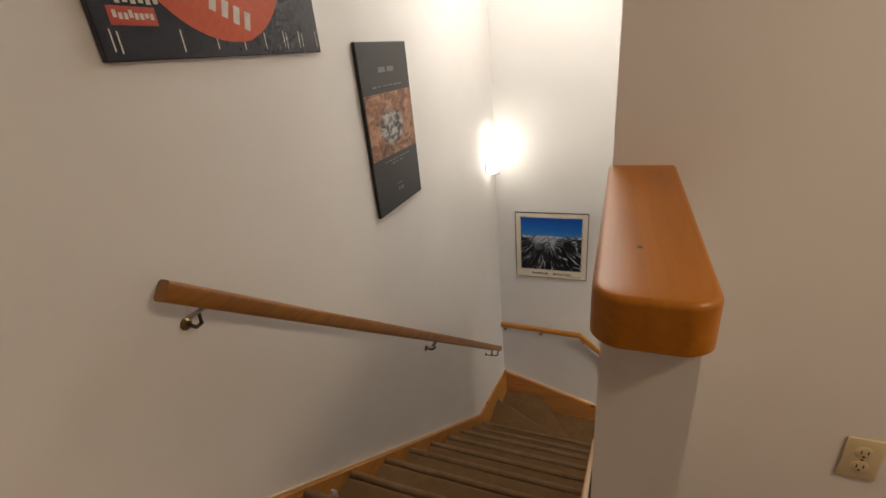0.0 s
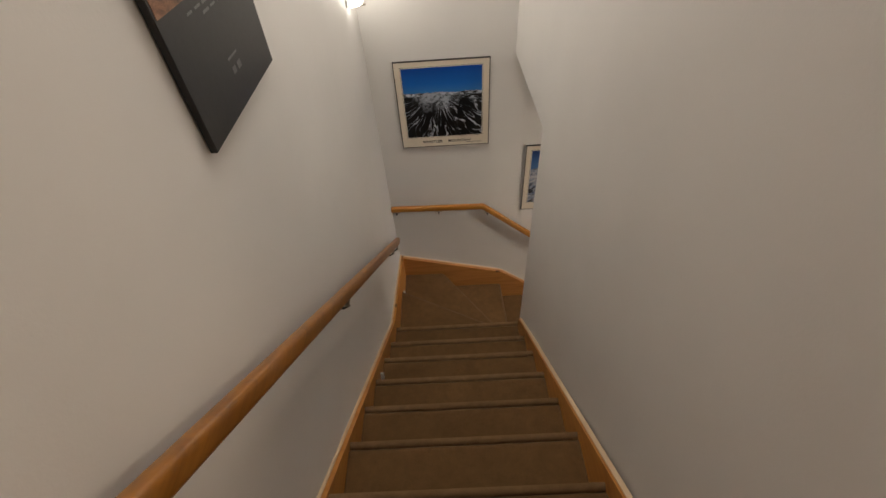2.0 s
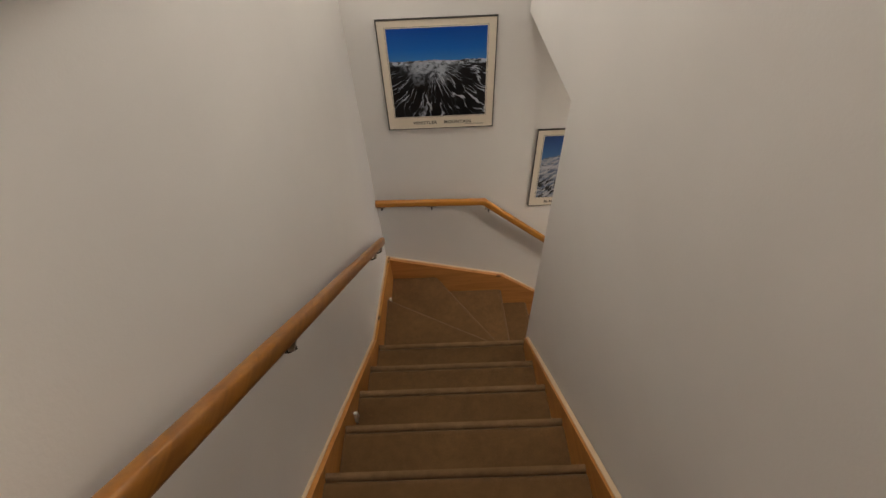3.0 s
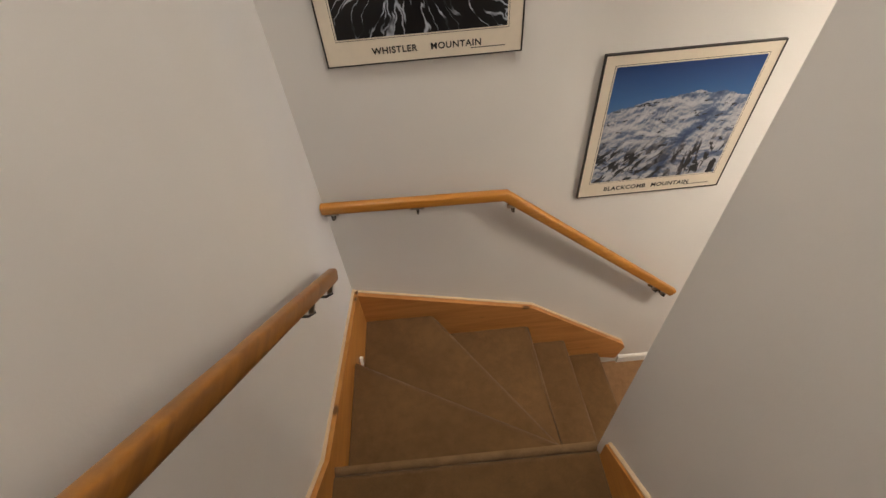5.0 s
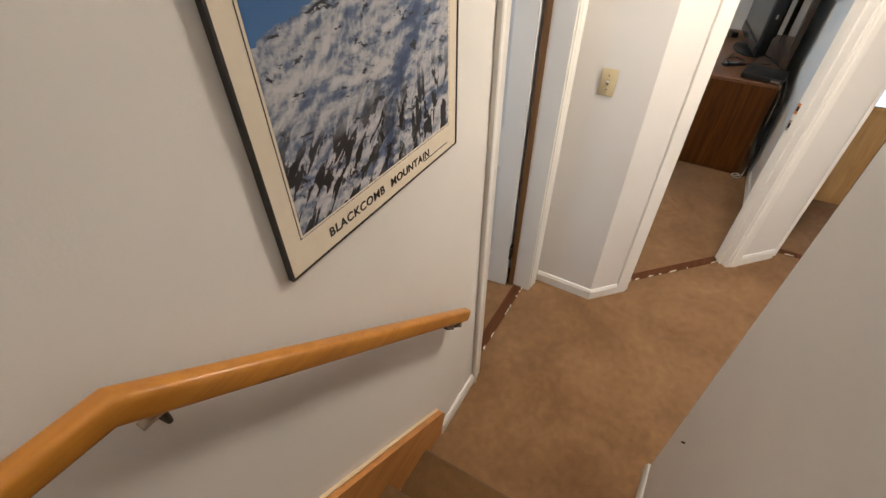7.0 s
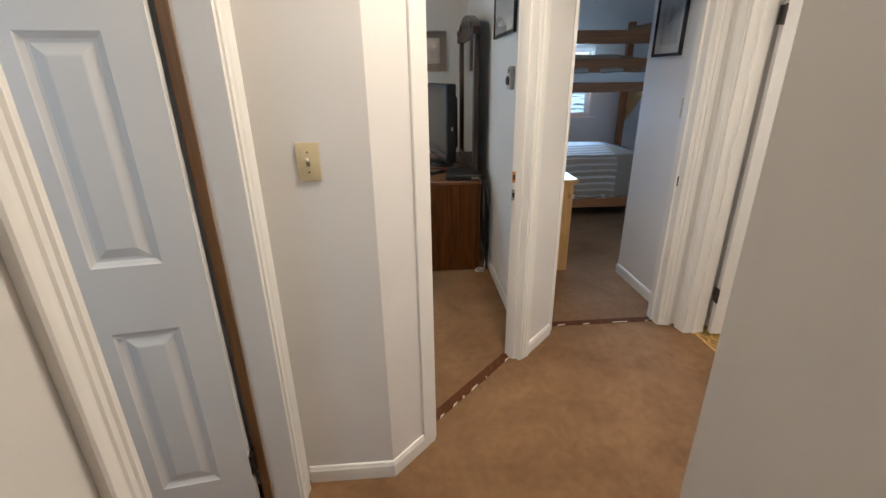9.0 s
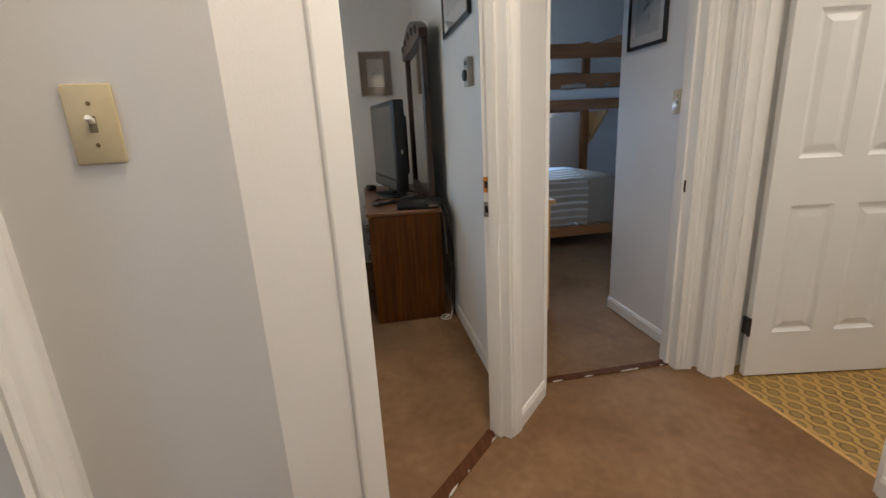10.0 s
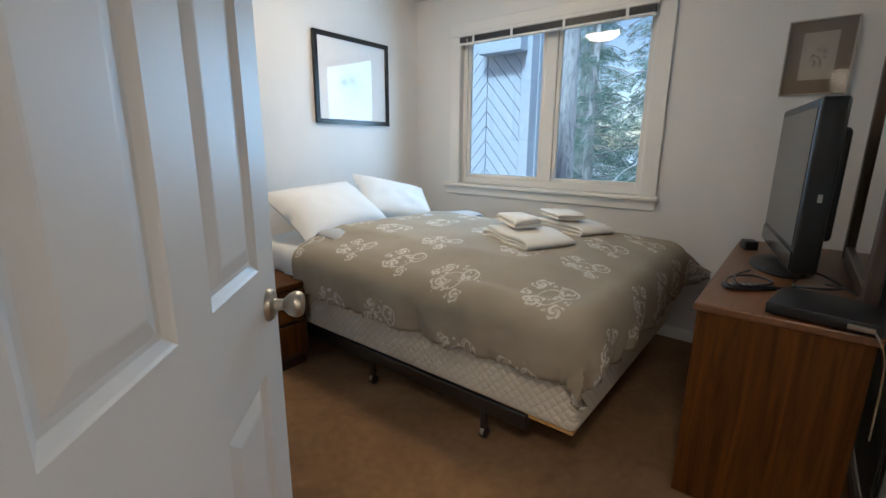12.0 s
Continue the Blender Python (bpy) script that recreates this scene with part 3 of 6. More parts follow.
ang = math.degrees(math.atan2(DD.y, DD.x))
pj = diag(1.01 - 0.0168, 0.0835)
strike(door_frame_bedroom, pose(pj[0], pj[1], 1.045, 0, 0, ang + 90), plain("worn_copper", (0.55, 0.22, 0.06), 0.45, 0.4, vary=0.3))
strike(door_frame_bedroom, pose(pj[0], pj[1], 0.955, 0, 0, ang + 90), M_NICKEL)
strike(door_frame_bunk, pose(XB + 0.05, 1.5925, 0.93, 0, 0, 0), M_STEEL)


def threshold(name, pts, label, flecks):
    """A dark wooden strip on the floor; torn carpet backing shows as pale flecks along one edge."""
    bm = prism(bmesh.new(), pts, 0.0, 0.006)
    bmesh.ops.recalc_face_normals(bm, faces=bm.faces)
    ob = solid(name, bm, M_THRESH, label, "threshold", "structure")
    rnd = random.Random(len(name))
    a, b = Vector(pts[0]), Vector(pts[1])
    fm = bmesh.new()
    for i in range(flecks):
        p = a.lerp(b, rnd.random())
        r = rnd.uniform(0.002, 0.006)
        u = (b - a).normalized()
        ln = rnd.uniform(0.006, 0.03)
        v = Vector((-u.y, u.x))
        prism(fm, [tuple(p - u * ln - v * r), tuple(p + u * ln * 0.4 - v * r * 0.5), tuple(p + u * ln + v * r * 0.4), tuple(p - u * ln * 0.3 + v * r)], 0.004, 0.0085)
    bmesh.ops.recalc_face_normals(fm, faces=fm.faces)
    me = mesh_of("torn_carpet_backing", fm, M_MAT)
    f = new("torn_carpet_backing", me)
    f.parent = ob
    tagged(f, "pale torn carpet backing")
    return ob


threshold("threshold_side", [(0.94, 3.635), (1.60, 3.635), (1.60, 3.69), (0.94, 3.69)], "dark worn wooden strip between carpets", 12)
threshold("threshold_bedroom", [diag(0.265, 0.055), diag(0.995, 0.055), diag(0.995, 0.105), diag(0.265, 0.105)], "dark worn wooden strip between carpets", 9)
threshold("threshold_bunk", [(XB + 0.045, 2.285), (XB + 0.045, 1.59), (XB + 0.09, 1.59), (XB + 0.09, 2.285)], "dark worn wooden strip between carpets", 8)

# bathroom floor: printed sheet vinyl
n = Nodes("yellow_vinyl", 0.32)
co = n.coords(scale=(9.6, 10.4, 1))
px, py, _ = n.xyz(co)


def medallion(shift):
    """Distance from the middle of the nearest printed medallion of one of two staggered rows."""
    a = n.math("SUBTRACT", n.math("FRACT", n.math("ADD", px, shift)), 0.5)
    b = n.math("SUBTRACT", n.math("FRACT", n.math("ADD", py, shift)), 0.5)
    return n.math("SQRT", n.math("ADD", n.math("MULTIPLY", a, a), n.math("MULTIPLY", b, b))), a, b


d1, a1, b1 = medallion(0.0)
d2, a2, b2 = medallion(0.5)
near = n.math("MINIMUM", d1, d2)
outline = n.ramp(n.math("ABSOLUTE", n.math("SUBTRACT", near, 0.235)), (0.025, 1.0), (0.055, 0.0))
spoke = n.math("MULTIPLY", n.ramp(n.math("MINIMUM", n.math("ABSOLUTE", b1), n.math("ABSOLUTE", b2)), (0.03, 1.0), (0.07, 0.0)), n.math("GREATER_THAN", near, 0.24))
worn = n.ramp(n.noise(n.coords(), 9, 4), (0.32, 0.35), (0.6, 1.0))
body = n.mix(n.noise(n.coords(), 60, 3), (0.50, 0.31, 0.085), (0.38, 0.22, 0.055))
body = n.mix(n.math("LESS_THAN", near, 0.23), body, (0.27, 0.165, 0.045))
M_VINYL = n.colour(n.mix(n.math("MULTIPLY", n.math("MAXIMUM", outline, spoke), worn), body, (0.13, 0.072, 0.018)))
n.bump(near, 0.12, 0.003)
structure("floor_bath", boxm(1.2, -1.0, -0.12, 3.44, YB - 0.068, -0.001), M_VINYL, "worn yellow patterned sheet vinyl floor", "vinyl floor")
solid("bath_threshold", boxm(1.903, YB - 0.078, -0.001, 2.617, YB - 0.060, 0.004, 0.0015), M_YPINE, "thin honey-coloured strip between carpet and vinyl", "threshold", "structure")

# ---- doors ----


def ring(bm, loops):
    """Nested rectangles (x0, z0, x1, z1, y) joined into one surface, the last one filled."""
    vs = [[bm.verts.new((x, y, z)) for x, z in ((a, b), (c, b), (c, d), (a, d))] for a, b, c, d, y in loops]
    for p, q in zip(vs, vs[1:]):
        for i in range(4):
            j = (i + 1) % 4
            bm.faces.new((p[i], p[j], q[j], q[i]))
    bm.faces.new(vs[-1])


def panel_door(name, label, hinge, angle, w, knob=True, knob_mat=None, h=2.02, t=0.035):
    """A moulded six-panel door. It is hinged on its own z axis, runs along its x, and is t thick about its y."""
    door = thing(name, label, "door", (hinge[0], hinge[1], 0.008), angle)
    st, mid = 0.105, 0.10
    cols = [(st, (w - mid) / 2), ((w + mid) / 2, w - st)]
    rows = [(0.225, 0.832), (1.037, 1.62), (1.72, 1.91)]
    fr = bmesh.new()
    xs = [0.003, cols[0][0], cols[0][1], cols[1][0], cols[1][1], w - 0.003]
    zs = [0.0, rows[0][0], rows[0][1], rows[1][0], rows[1][1], rows[2][0], rows[2][1], h]
    y = t / 2
    vs = {(i, j, s): fr.verts.new((x, s * y, z)) for i, x in enumerate(xs) for j, z in enumerate(zs) for s in (-1, 1)}
    holes = {(i, j) for i in (1, 3) for j in (1, 3, 5)}
    for i in range(5):
        for j in range(7):
            if (i, j) in holes:
                continue
            for s in (-1, 1):
                fr.faces.new([vs[i, j, s], vs[i + 1, j, s], vs[i + 1, j + 1, s], vs[i, j + 1, s]][::-s])
    for j in range(7):
        for i in (0, 5):
            fr.faces.new([vs[i, j, -1], vs[i, j + 1, -1], vs[i, j + 1, 1], vs[i, j, 1]])
    for i in range(5):
        for j in (0, 7):
            fr.faces.new([vs[i, j, -1], vs[i + 1, j, -1], vs[i + 1, j, 1], vs[i, j, 1]])
    bmesh.ops.recalc_face_normals(fr, faces=fr.faces)
    part("door_leaf", fr, M_DOOR, door, local=True)
    for c0, c1 in cols:
        for r0, r1 in rows:
            pm = bmesh.new()
            for s in (-1, 1):
                steps = [(0, 0.0), (0.004, 0.003), (0.016, 0.009), (0.024, 0.0095), (0.050, 0.002), (0.054, 0.0014)]
                ring(pm, [(c0 + i, r0 + i, c1 - i, r1 - i, s * (y - d)) for i, d in steps])
            bmesh.ops.recalc_face_normals(pm, faces=pm.faces)
            part("panel", pm, M_DOOR, door, local=True)
    for z in (0.26, 1.76):
        hm = bmesh.new()
        box(hm, -0.012, -y - 0.002, z - 0.042, 0.0025, y + 0.001, z + 0.042, 0.001)
        hg = part("hinge", hm, M_STEEL, door, "dark metal hinge", local=True)
        km = lathe(bmesh.new(), [(0.006, -0.046), (0.0065, -0.042), (0.0065, 0.042), (0.006, 0.046)], pose(-0.006, -y - 0.006, z), 10)
        pin = part("hinge_pin", km, M_STEEL, hg, local=True, smooth=40)
    if knob:
        for s in (-1, 1):
            m = pose(w - 0.062, s * y, 0.955, -90 * s, 0, 0)
            rose = part("knob_rose", lathe(bmesh.new(), [(0.033, 0), (0.033, 0.004), (0.029, 0.010), (0.016, 0.013)], m), knob_mat or M_NICKEL, door, "satin metal rose", 35, True)
            part("knob", lathe(bmesh.new(), [(0.012, 0.013), (0.011, 0.030), (0.021, 0.040), (0.0265, 0.052), (0.0262, 0.060), (0.022, 0.067), (0.008, 0.069)], m), knob_mat or M_NICKEL, rose, "satin metal knob", 45, True)
    return door


panel_door("door_side_room", "white six-panel door standing open on dark hinges", (1.583, 3.735), 98.5, 0.665)
hb = diag(0.250, 0.119)
panel_door("door_bedroom", "white six-panel door swung open into the bedroom", hb, 44.7, 0.735)
panel_door("door_bath", "white six-panel door swung open into the bathroom", (2.604, 1.328), -99.5, 0.70)

# ---- handrails ----
RAIL = [(0.0185 * math.copysign(abs(math.cos(a)) ** 0.5, math.cos(a)), 0.0245 * math.copysign(abs(math.sin(a)) ** 0.55, math.sin(a))) for a in [i * math.pi / 12 for i in range(24)]]


def bracket(parent, at, out, drop=0.055):
    """A rail bracket: a wall rose, a curved arm and a saddle under the rail. at: on the wall below the rail; out: away from the wall."""
    p, n = Vector(at), Vector(out)
    rot = n.to_track_quat("Z", "Y").to_matrix().to_4x4()
    rose = part("bracket_rose", lathe(bmesh.new(), [(0.016, 0), (0.016, 0.003), (0.010, 0.009)], Matrix.Translation(p) @ rot, 14), M_BRASS, parent, "aged brass bracket rose", 40)
    arm = [p + n * 0.006, p + n * 0.035 + Vector((0, 0, -0.004)), p + n * 0.058 + Vector((0, 0, 0.012)), p + n * 0.060 + Vector((0, 0, drop))]
    part("bracket_arm", tube(bmesh.new(), arm, 0.0048), M_STEEL, rose, smooth=50)
    side = n.cross(Vector((0, 0, 1)))
    s = p + n * 0.060 + Vector((0, 0, drop))
    sm = bmesh.new()
    box(sm, -0.028, -0.008, -0.003, 0.028, 0.008, 0.002, 0.001)
    for k in (-0.02, 0.02):
        box(sm, k - 0.004, -0.004, -0.007, k + 0.004, 0.004, -0.002, 0.001)
    sm.transform(Matrix.Translation(s) @ Matrix.Rotation(math.atan2(side.y, side.x), 4, "Z"))
    part("bracket_saddle", sm, M_NICKEL, rose)


ra, rb = Vector((XL + 0.062, 0.622, 3.562)), Vector((XL + 0.060, 3.262, 1.502))
rail_1 = thing("handrail", "long sloping stained wooden handrail on brass brackets", "handrail", tuple(ra))
part("rail", sweep(bmesh.new(), [ra, ra.lerp(rb, 0.5), rb], RAIL), M_RAIL_Y_SHADED, rail_1, smooth=40)
for y in (0.685, 1.93, 3.02, 3.20):
    f = (y - ra.y) / (rb.y - ra.y)
    bracket(rail_1, (XL, y, ra.z + (rb.z - ra.z) * f - 0.085), (1, 0, 0), 0.044)
yr = YF - 0.06
P2 = [(-0.978, yr, 1.574), (-0.262, yr, 1.556), (0.632, yr, 0.800)]
rail_2 = thing("handrail", "angled stained wooden handrail with a mitred bend", "handrail", P2[0])
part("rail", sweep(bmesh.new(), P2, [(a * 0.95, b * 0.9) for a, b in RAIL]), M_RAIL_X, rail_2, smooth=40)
for x in (-0.945, -0.61, -0.225, 0.545, 0.60):
    z = 1.58 - 0.018 * (x + 0.978) / 0.716 if x < -0.262 else 1.562 - (x + 0.262) / 0.894 * 0.756
    bracket(rail_2, (x, YF, z - 0.078), (0, -1, 0), 0.042)

# ---- pictures on the walls ----


def words(name, text, size, m, material, parent, label="", stretch=1.0, bold=0.0):
    """Raised lettering in the built-in font, centred on m (its x along the line, its z towards the reader)."""
    cu = bpy.data.curves.new(name, "FONT")
    cu.body, cu.size, cu.align_x, cu.align_y = text, size, "CENTER", "CENTER"
    cu.extrude, cu.offset, cu.space_character = 0.0004, bold, 1.1
    tmp = bpy.data.objects.new(name, cu)
    scene.collection.objects.link(tmp)
    me = bpy.data.meshes.new_from_object(tmp.evaluated_get(bpy.context.evaluated_depsgraph_get()))
    bpy.data.objects.remove(tmp)
    me.transform(place_of(parent).inverted() @ m @ Matrix.Diagonal((stretch, 1, 1, 1)))
    me.materials.clear()
    me.materials.append(material)
    ob = new(name, me)
    ob.parent = parent
    return tagged(ob, label) if label else ob


def flat_coords(n):
    """The picture plane's own coordinates, 0 to 1 across and up."""
    x, _, z = n.xyz(n.coords("Generated"))
    flat = n.node("ShaderNodeCombineXYZ")
    n.put(flat.inputs[0], x)
    n.put(flat.inputs[1], z)
    return x, z, flat.outputs[0]


def mapped(n, p, loc=(0, 0, 0), turn=0.0, scale=(1, 1, 1)):
    m = n.node("ShaderNodeMapping")
    n.put(m.inputs[0], p)
    m.inputs["Location"].default_value, m.inputs["Rotation"].default_value, m.inputs["Scale"].default_value = loc, (0, 0, turn), scale
    return m.outputs[0]


def relief(n, p, scale, step, gain, rough=0.55):
    """Light and shade of a photographed rough mountainside: the slope of a noise across a short step."""
    a = n.noise(p, scale, 7, rough, 0.3)
    b = n.noise(mapped(n, p, (step, -step, 0)), scale, 7, rough, 0.3)
    return n.math("MULTIPLY_ADD", n.math("SUBTRACT", a, b), gain, 0.5)


def whistler_print():
    """Aerial view: blue sky, a snowy skyline, a pale bowl and dark woods crossed by ski runs."""
    n = Nodes("print_ski_runs", 0.35)
    x, z, p = flat_coords(n)
    ridge = n.math("MULTIPLY_ADD", n.noise(p, 7, 4, 0.6), 0.07, 0.625)
    skyc = n.ramp(z, (0.64, (0.05, 0.22, 0.55)), (0.78, (0.010, 0.13, 0.50)), (1.0, (0.003, 0.06, 0.34)))
    dx, dz = n.math("SUBTRACT", x, 0.42), n.math("SUBTRACT", 0.66, z)
    ang = n.math("ARCTAN2", dx, dz)
    dist = n.math("SQRT", n.math("ADD", n.math("MULTIPLY", dx, dx), n.math("MULTIPLY", n.math("MULTIPLY", dz, dz), 1.5)))
    pol = n.node("ShaderNodeCombineXYZ")
    n.put(pol.inputs[0], n.math("MULTIPLY_ADD", n.noise(p, 6, 3, 0.5), 0.5, n.math("MULTIPLY", ang, 2.4)))
    n.put(pol.inputs[1], n.math("MULTIPLY", dist, 0.55))
    streak = n.noise(pol.outputs[0], 3.0, 2, 0.5, 0.5)
    runs = n.ramp(n.math("ABSOLUTE", n.math("SUBTRACT", streak, 0.5)), (0.008, 0.80), (0.024, 0.0))
    broken = n.ramp(n.noise(p, 3.5, 3, 0.6), (0.42, 0.05), (0.50, 1.0))
    shaded = relief(n, p, 7.0, 0.02, 3.4)
    bowl = n.ramp(n.math("ADD", dist, n.math("MULTIPLY", n.noise(p, 9, 4, 0.65), 0.30)), (0.32, 0.72), (0.50, 0.0))
    bowl = n.math("MULTIPLY", bowl, n.ramp(shaded, (0.30, 0.12), (0.62, 1.0)))
    far = n.ramp(n.math("SUBTRACT", z, n.math("SUBTRACT", ridge, 0.05)), (0.0, 0.0), (0.012, 1.0))
    far = n.math("MULTIPLY", far, n.ramp(n.noise(p, 18, 3, 0.6), (0.44, 0.05), (0.56, 0.9)))
    snow = n.math("MAXIMUM", n.math("MAXIMUM", n.math("MULTIPLY", runs, broken), bowl), far)
    land = n.mix(snow, (0.003, 0.004, 0.006), (0.55, 0.60, 0.70))
    return n.colour(n.mix(n.math("GREATER_THAN", z, ridge), land, skyc))


def blackcomb_print():
    """A white summit under a deep blue sky, with blue hollows, rock bands, and dark woods cut by runs low down."""
    n = Nodes("print_snow_peak", 0.35)
    x, z, p = flat_coords(n)
    hump = n.math("MULTIPLY", n.math("POWER", n.math("ABSOLUTE", n.math("SUBTRACT", x, 0.60)), 1.6), -0.26)
    ridge = n.math("ADD", n.math("MULTIPLY_ADD", n.noise(p, 9, 6, 0.65), 0.10, 0.715), hump)
    skyc = n.ramp(z, (0.66, (0.05, 0.15, 0.36)), (1.0, (0.008, 0.040, 0.17)))
    depth = n.math("SUBTRACT", 0.76, z)
    shaded = relief(n, mapped(n, p, turn=0.5, scale=(1.0, 1.4, 1)), 3.4, 0.024, 3.8, 0.55)
    fine = relief(n, p, 15.0, 0.008, 2.6, 0.6)
    lit = n.math("MULTIPLY_ADD", fine, 0.30, n.math("MULTIPLY", shaded, 0.72))
    hollow = n.math("ABSOLUTE", n.math("SUBTRACT", n.math("SUBTRACT", x, 0.70), n.math("MULTIPLY_ADD", n.noise(p, 3, 3), 0.30, n.math("MULTIPLY_ADD", depth, -0.42, -0.06))))
    lit = n.math("SUBTRACT", lit, n.ramp(hollow, (0.01, 0.20), (0.06, 0.0)))
    snow = n.ramp(lit, (0.20, (0.04, 0.07, 0.15)), (0.40, (0.13, 0.17, 0.26)), (0.54, (0.36, 0.37, 0.42)), (0.70, (0.50, 0.50, 0.53)))
    crag = n.noise(mapped(n, p, turn=0.6, scale=(1.0, 2.0, 1)), 10, 6, 0.68, 0.5)
    rocks = n.ramp(n.math("SUBTRACT", crag, n.math("MULTIPLY_ADD", n.math("GREATER_THAN", shaded, 0.5), 0.05, 0.575)), (0.0, 0.0), (0.03, 1.0))
    left = n.ramp(n.noise(mapped(n, mapped(n, p, turn=-0.90), scale=(0.8, 2.6, 1)), 9, 4, 0.58, 0.5), (0.505, 0.0), (0.525, 1.0))
    right = n.ramp(n.noise(mapped(n, p, turn=-0.16, scale=(3.4, 1.0, 1)), 5, 4, 0.58, 0.4), (0.52, 0.0), (0.54, 1.0))
    side = n.ramp(n.math("MULTIPLY_ADD", n.noise(p, 6, 3), 0.3, x), (0.55, 0.0), (0.90, 1.0))
    woods = n.math("ADD", n.math("MULTIPLY", right, side), n.math("MULTIPLY", left, n.math("SUBTRACT", 1.0, side)))
    low = n.math("ADD", depth, n.math("MULTIPLY", n.noise(p, 4, 4), 0.34))
    woods = n.math("MULTIPLY", woods, n.ramp(low, (0.50, 0.0), (0.66, 1.0)))
    land = n.mix(n.math("MAXIMUM", rocks, woods), snow, (0.012, 0.013, 0.018))
    return n.colour(n.mix(n.math("GREATER_THAN", z, ridge), land, skyc))


def mountain_poster(name, label, x0, x1, z0, z1, ix0, ix1, iz0, iz1, print_mat, text, tx, size, stretch):
    """A poster mounted on board with a thin dark metal edge, hung on the wall at the foot of the stairs."""
    y1 = YF - 0.002
    ob = thing(name, label, "poster", ((x0 + x1) / 2, y1, z0))
    part("mount_board", boxm(x0 + 0.003, y1 - 0.011, z0 + 0.003, x1 - 0.003, y1, z1 - 0.003), M_MAT, ob, "cream mount board")
    edge = bmesh.new()
    for a in ((x0, z0, x1, z0 + 0.0035), (x0, z1 - 0.0045, x1, z1), (x0, z0 + 0.0035, x0 + 0.0045, z1 - 0.0045), (x1 - 0.0045, z0 + 0.0035, x1, z1 - 0.0045)):
        box(edge, a[0], y1 - 0.013, a[1], a[2], y1 - 0.0005, a[3])
    part("edge_trim", edge, M_ALU, ob, "thin dark metal edge")
    part("key_line", boxm(ix0 - 0.006, y1 - 0.0116, iz0 - 0.006, ix1 + 0.006, y1 - 0.0112, iz1 + 0.006), M_INK, ob)
    part("inner_mat", boxm(ix0 - 0.0045, y1 - 0.0120, iz0 - 0.0045, ix1 + 0.0045, y1 - 0.0116, iz1 + 0.0045), M_MAT, ob)
    part("print", boxm(ix0, y1 - 0.0124, iz0, ix1, y1 - 0.0120, iz1), print_mat, ob, "glossy photograph of a mountain")
    m = Matrix.Translation((tx, y1 - 0.0114, (z0 + iz0) / 2 - 0.002)) @ pose(0, 0, 0, 90, 0, 0)
    for word, shift in zip(text.split(), (-0.090, 0.096)):
        words("lettering", word, size, Matrix.Translation((shift, 0, 0)) @ m, M_INK, ob, "heavy black capital letters", stretch, 0.0006)
    part("fine_print", boxm(ix1 - 0.11, y1 - 0.0115, z0 + 0.022, ix1 - 0.004, y1 - 0.0111, z0 + 0.0245), M_ALU, ob)
    return ob


mountain_poster("mountain_poster", "square poster of ski runs on a dark mountain, cream border", -0.826, -0.226, 2.092, 2.695, -0.780, -0.275, 2.172, 2.652,
                whistler_print(), "WHISTLER MOUNTAIN", -0.525, 0.027, 1.0)
mountain_poster("mountain_poster", "square poster of a snowy mountain peak, cream border", 0.045, 0.628, 1.462, 2.052, 0.090, 0.585, 1.536, 2.008,
                blackcomb_print(), "BLACKCOMB MOUNTAIN", 0.325, 0.027, 1.0)


def bars(bm, x, rows, jitter):
    for y0, y1, z0, z1, cuts in rows:
        w = (y1 - y0) / cuts
        for i in range(cuts):
            box(bm, x, y0 + i * w + w * 0.12, z0 + jitter.uniform(-0.001, 0.001), x + 0.0008, y0 + (i + 1) * w - w * jitter.uniform(0.1, 0.3), z1)


# film poster: black board with one brown picture
fx = XL + 0.002
film_poster = thing("film_poster", "tall black film poster with a brown picture of a rider", "poster", (fx, 1.84, 3.345))
part("board", boxm(fx, 1.640, 3.345, fx + 0.0150, 2.078, 4.040, 0.002), plain("black_poster", (0.016, 0.016, 0.018), 0.33, vary=0.15), film_poster)
n = Nodes("print_rider", 0.4)
co = n.coords("Generated")
_, gy, gz = n.xyz(co)
base = n.ramp(n.noise(co, 5, 5, 0.65, 1.2), (0.32, (0.06, 0.025, 0.015)), (0.5, (0.27, 0.12, 0.06)), (0.66, (0.46, 0.25, 0.15)))
gr = n.ramp(n.noise(co, 9, 4, 0.6, 0.4), (0.42, (0.03, 0.03, 0.035)), (0.6, (0.42, 0.40, 0.38)))
cy, cz = n.math("SUBTRACT", gy, 0.48), n.math("SUBTRACT", gz, 0.45)
blob = n.math("ADD", n.math("MULTIPLY", n.math("MULTIPLY", cy, cy), 1.2), n.math("MULTIPLY", cz, cz))
M_RIDER = n.colour(n.mix(n.ramp(blob, (0.05, 1.0), (0.11, 0.0)), base, gr))
part("picture", boxm(fx + 0.0152, 1.648, 3.585, fx + 0.0160, 2.070, 3.845), M_RIDER, film_poster, "brown picture of a rider on a machine")
bm = bmesh.new()
bars(bm, fx + 0.0152, [(1.78, 1.94, 3.925, 3.945, 2), (1.72, 2.00, 3.868, 3.873, 6), (1.74, 1.99, 3.560, 3.565, 7), (1.80, 1.92, 3.545, 3.550, 3), (1.82, 1.90, 3.445, 3.450, 1), (1.83, 1.89, 3.415, 3.430, 2)], random.Random(4))
part("print_bars", bm, plain("grey_print", (0.16, 0.16, 0.165), 0.5), film_poster, "faint grey print")["kind"] = "stuff"

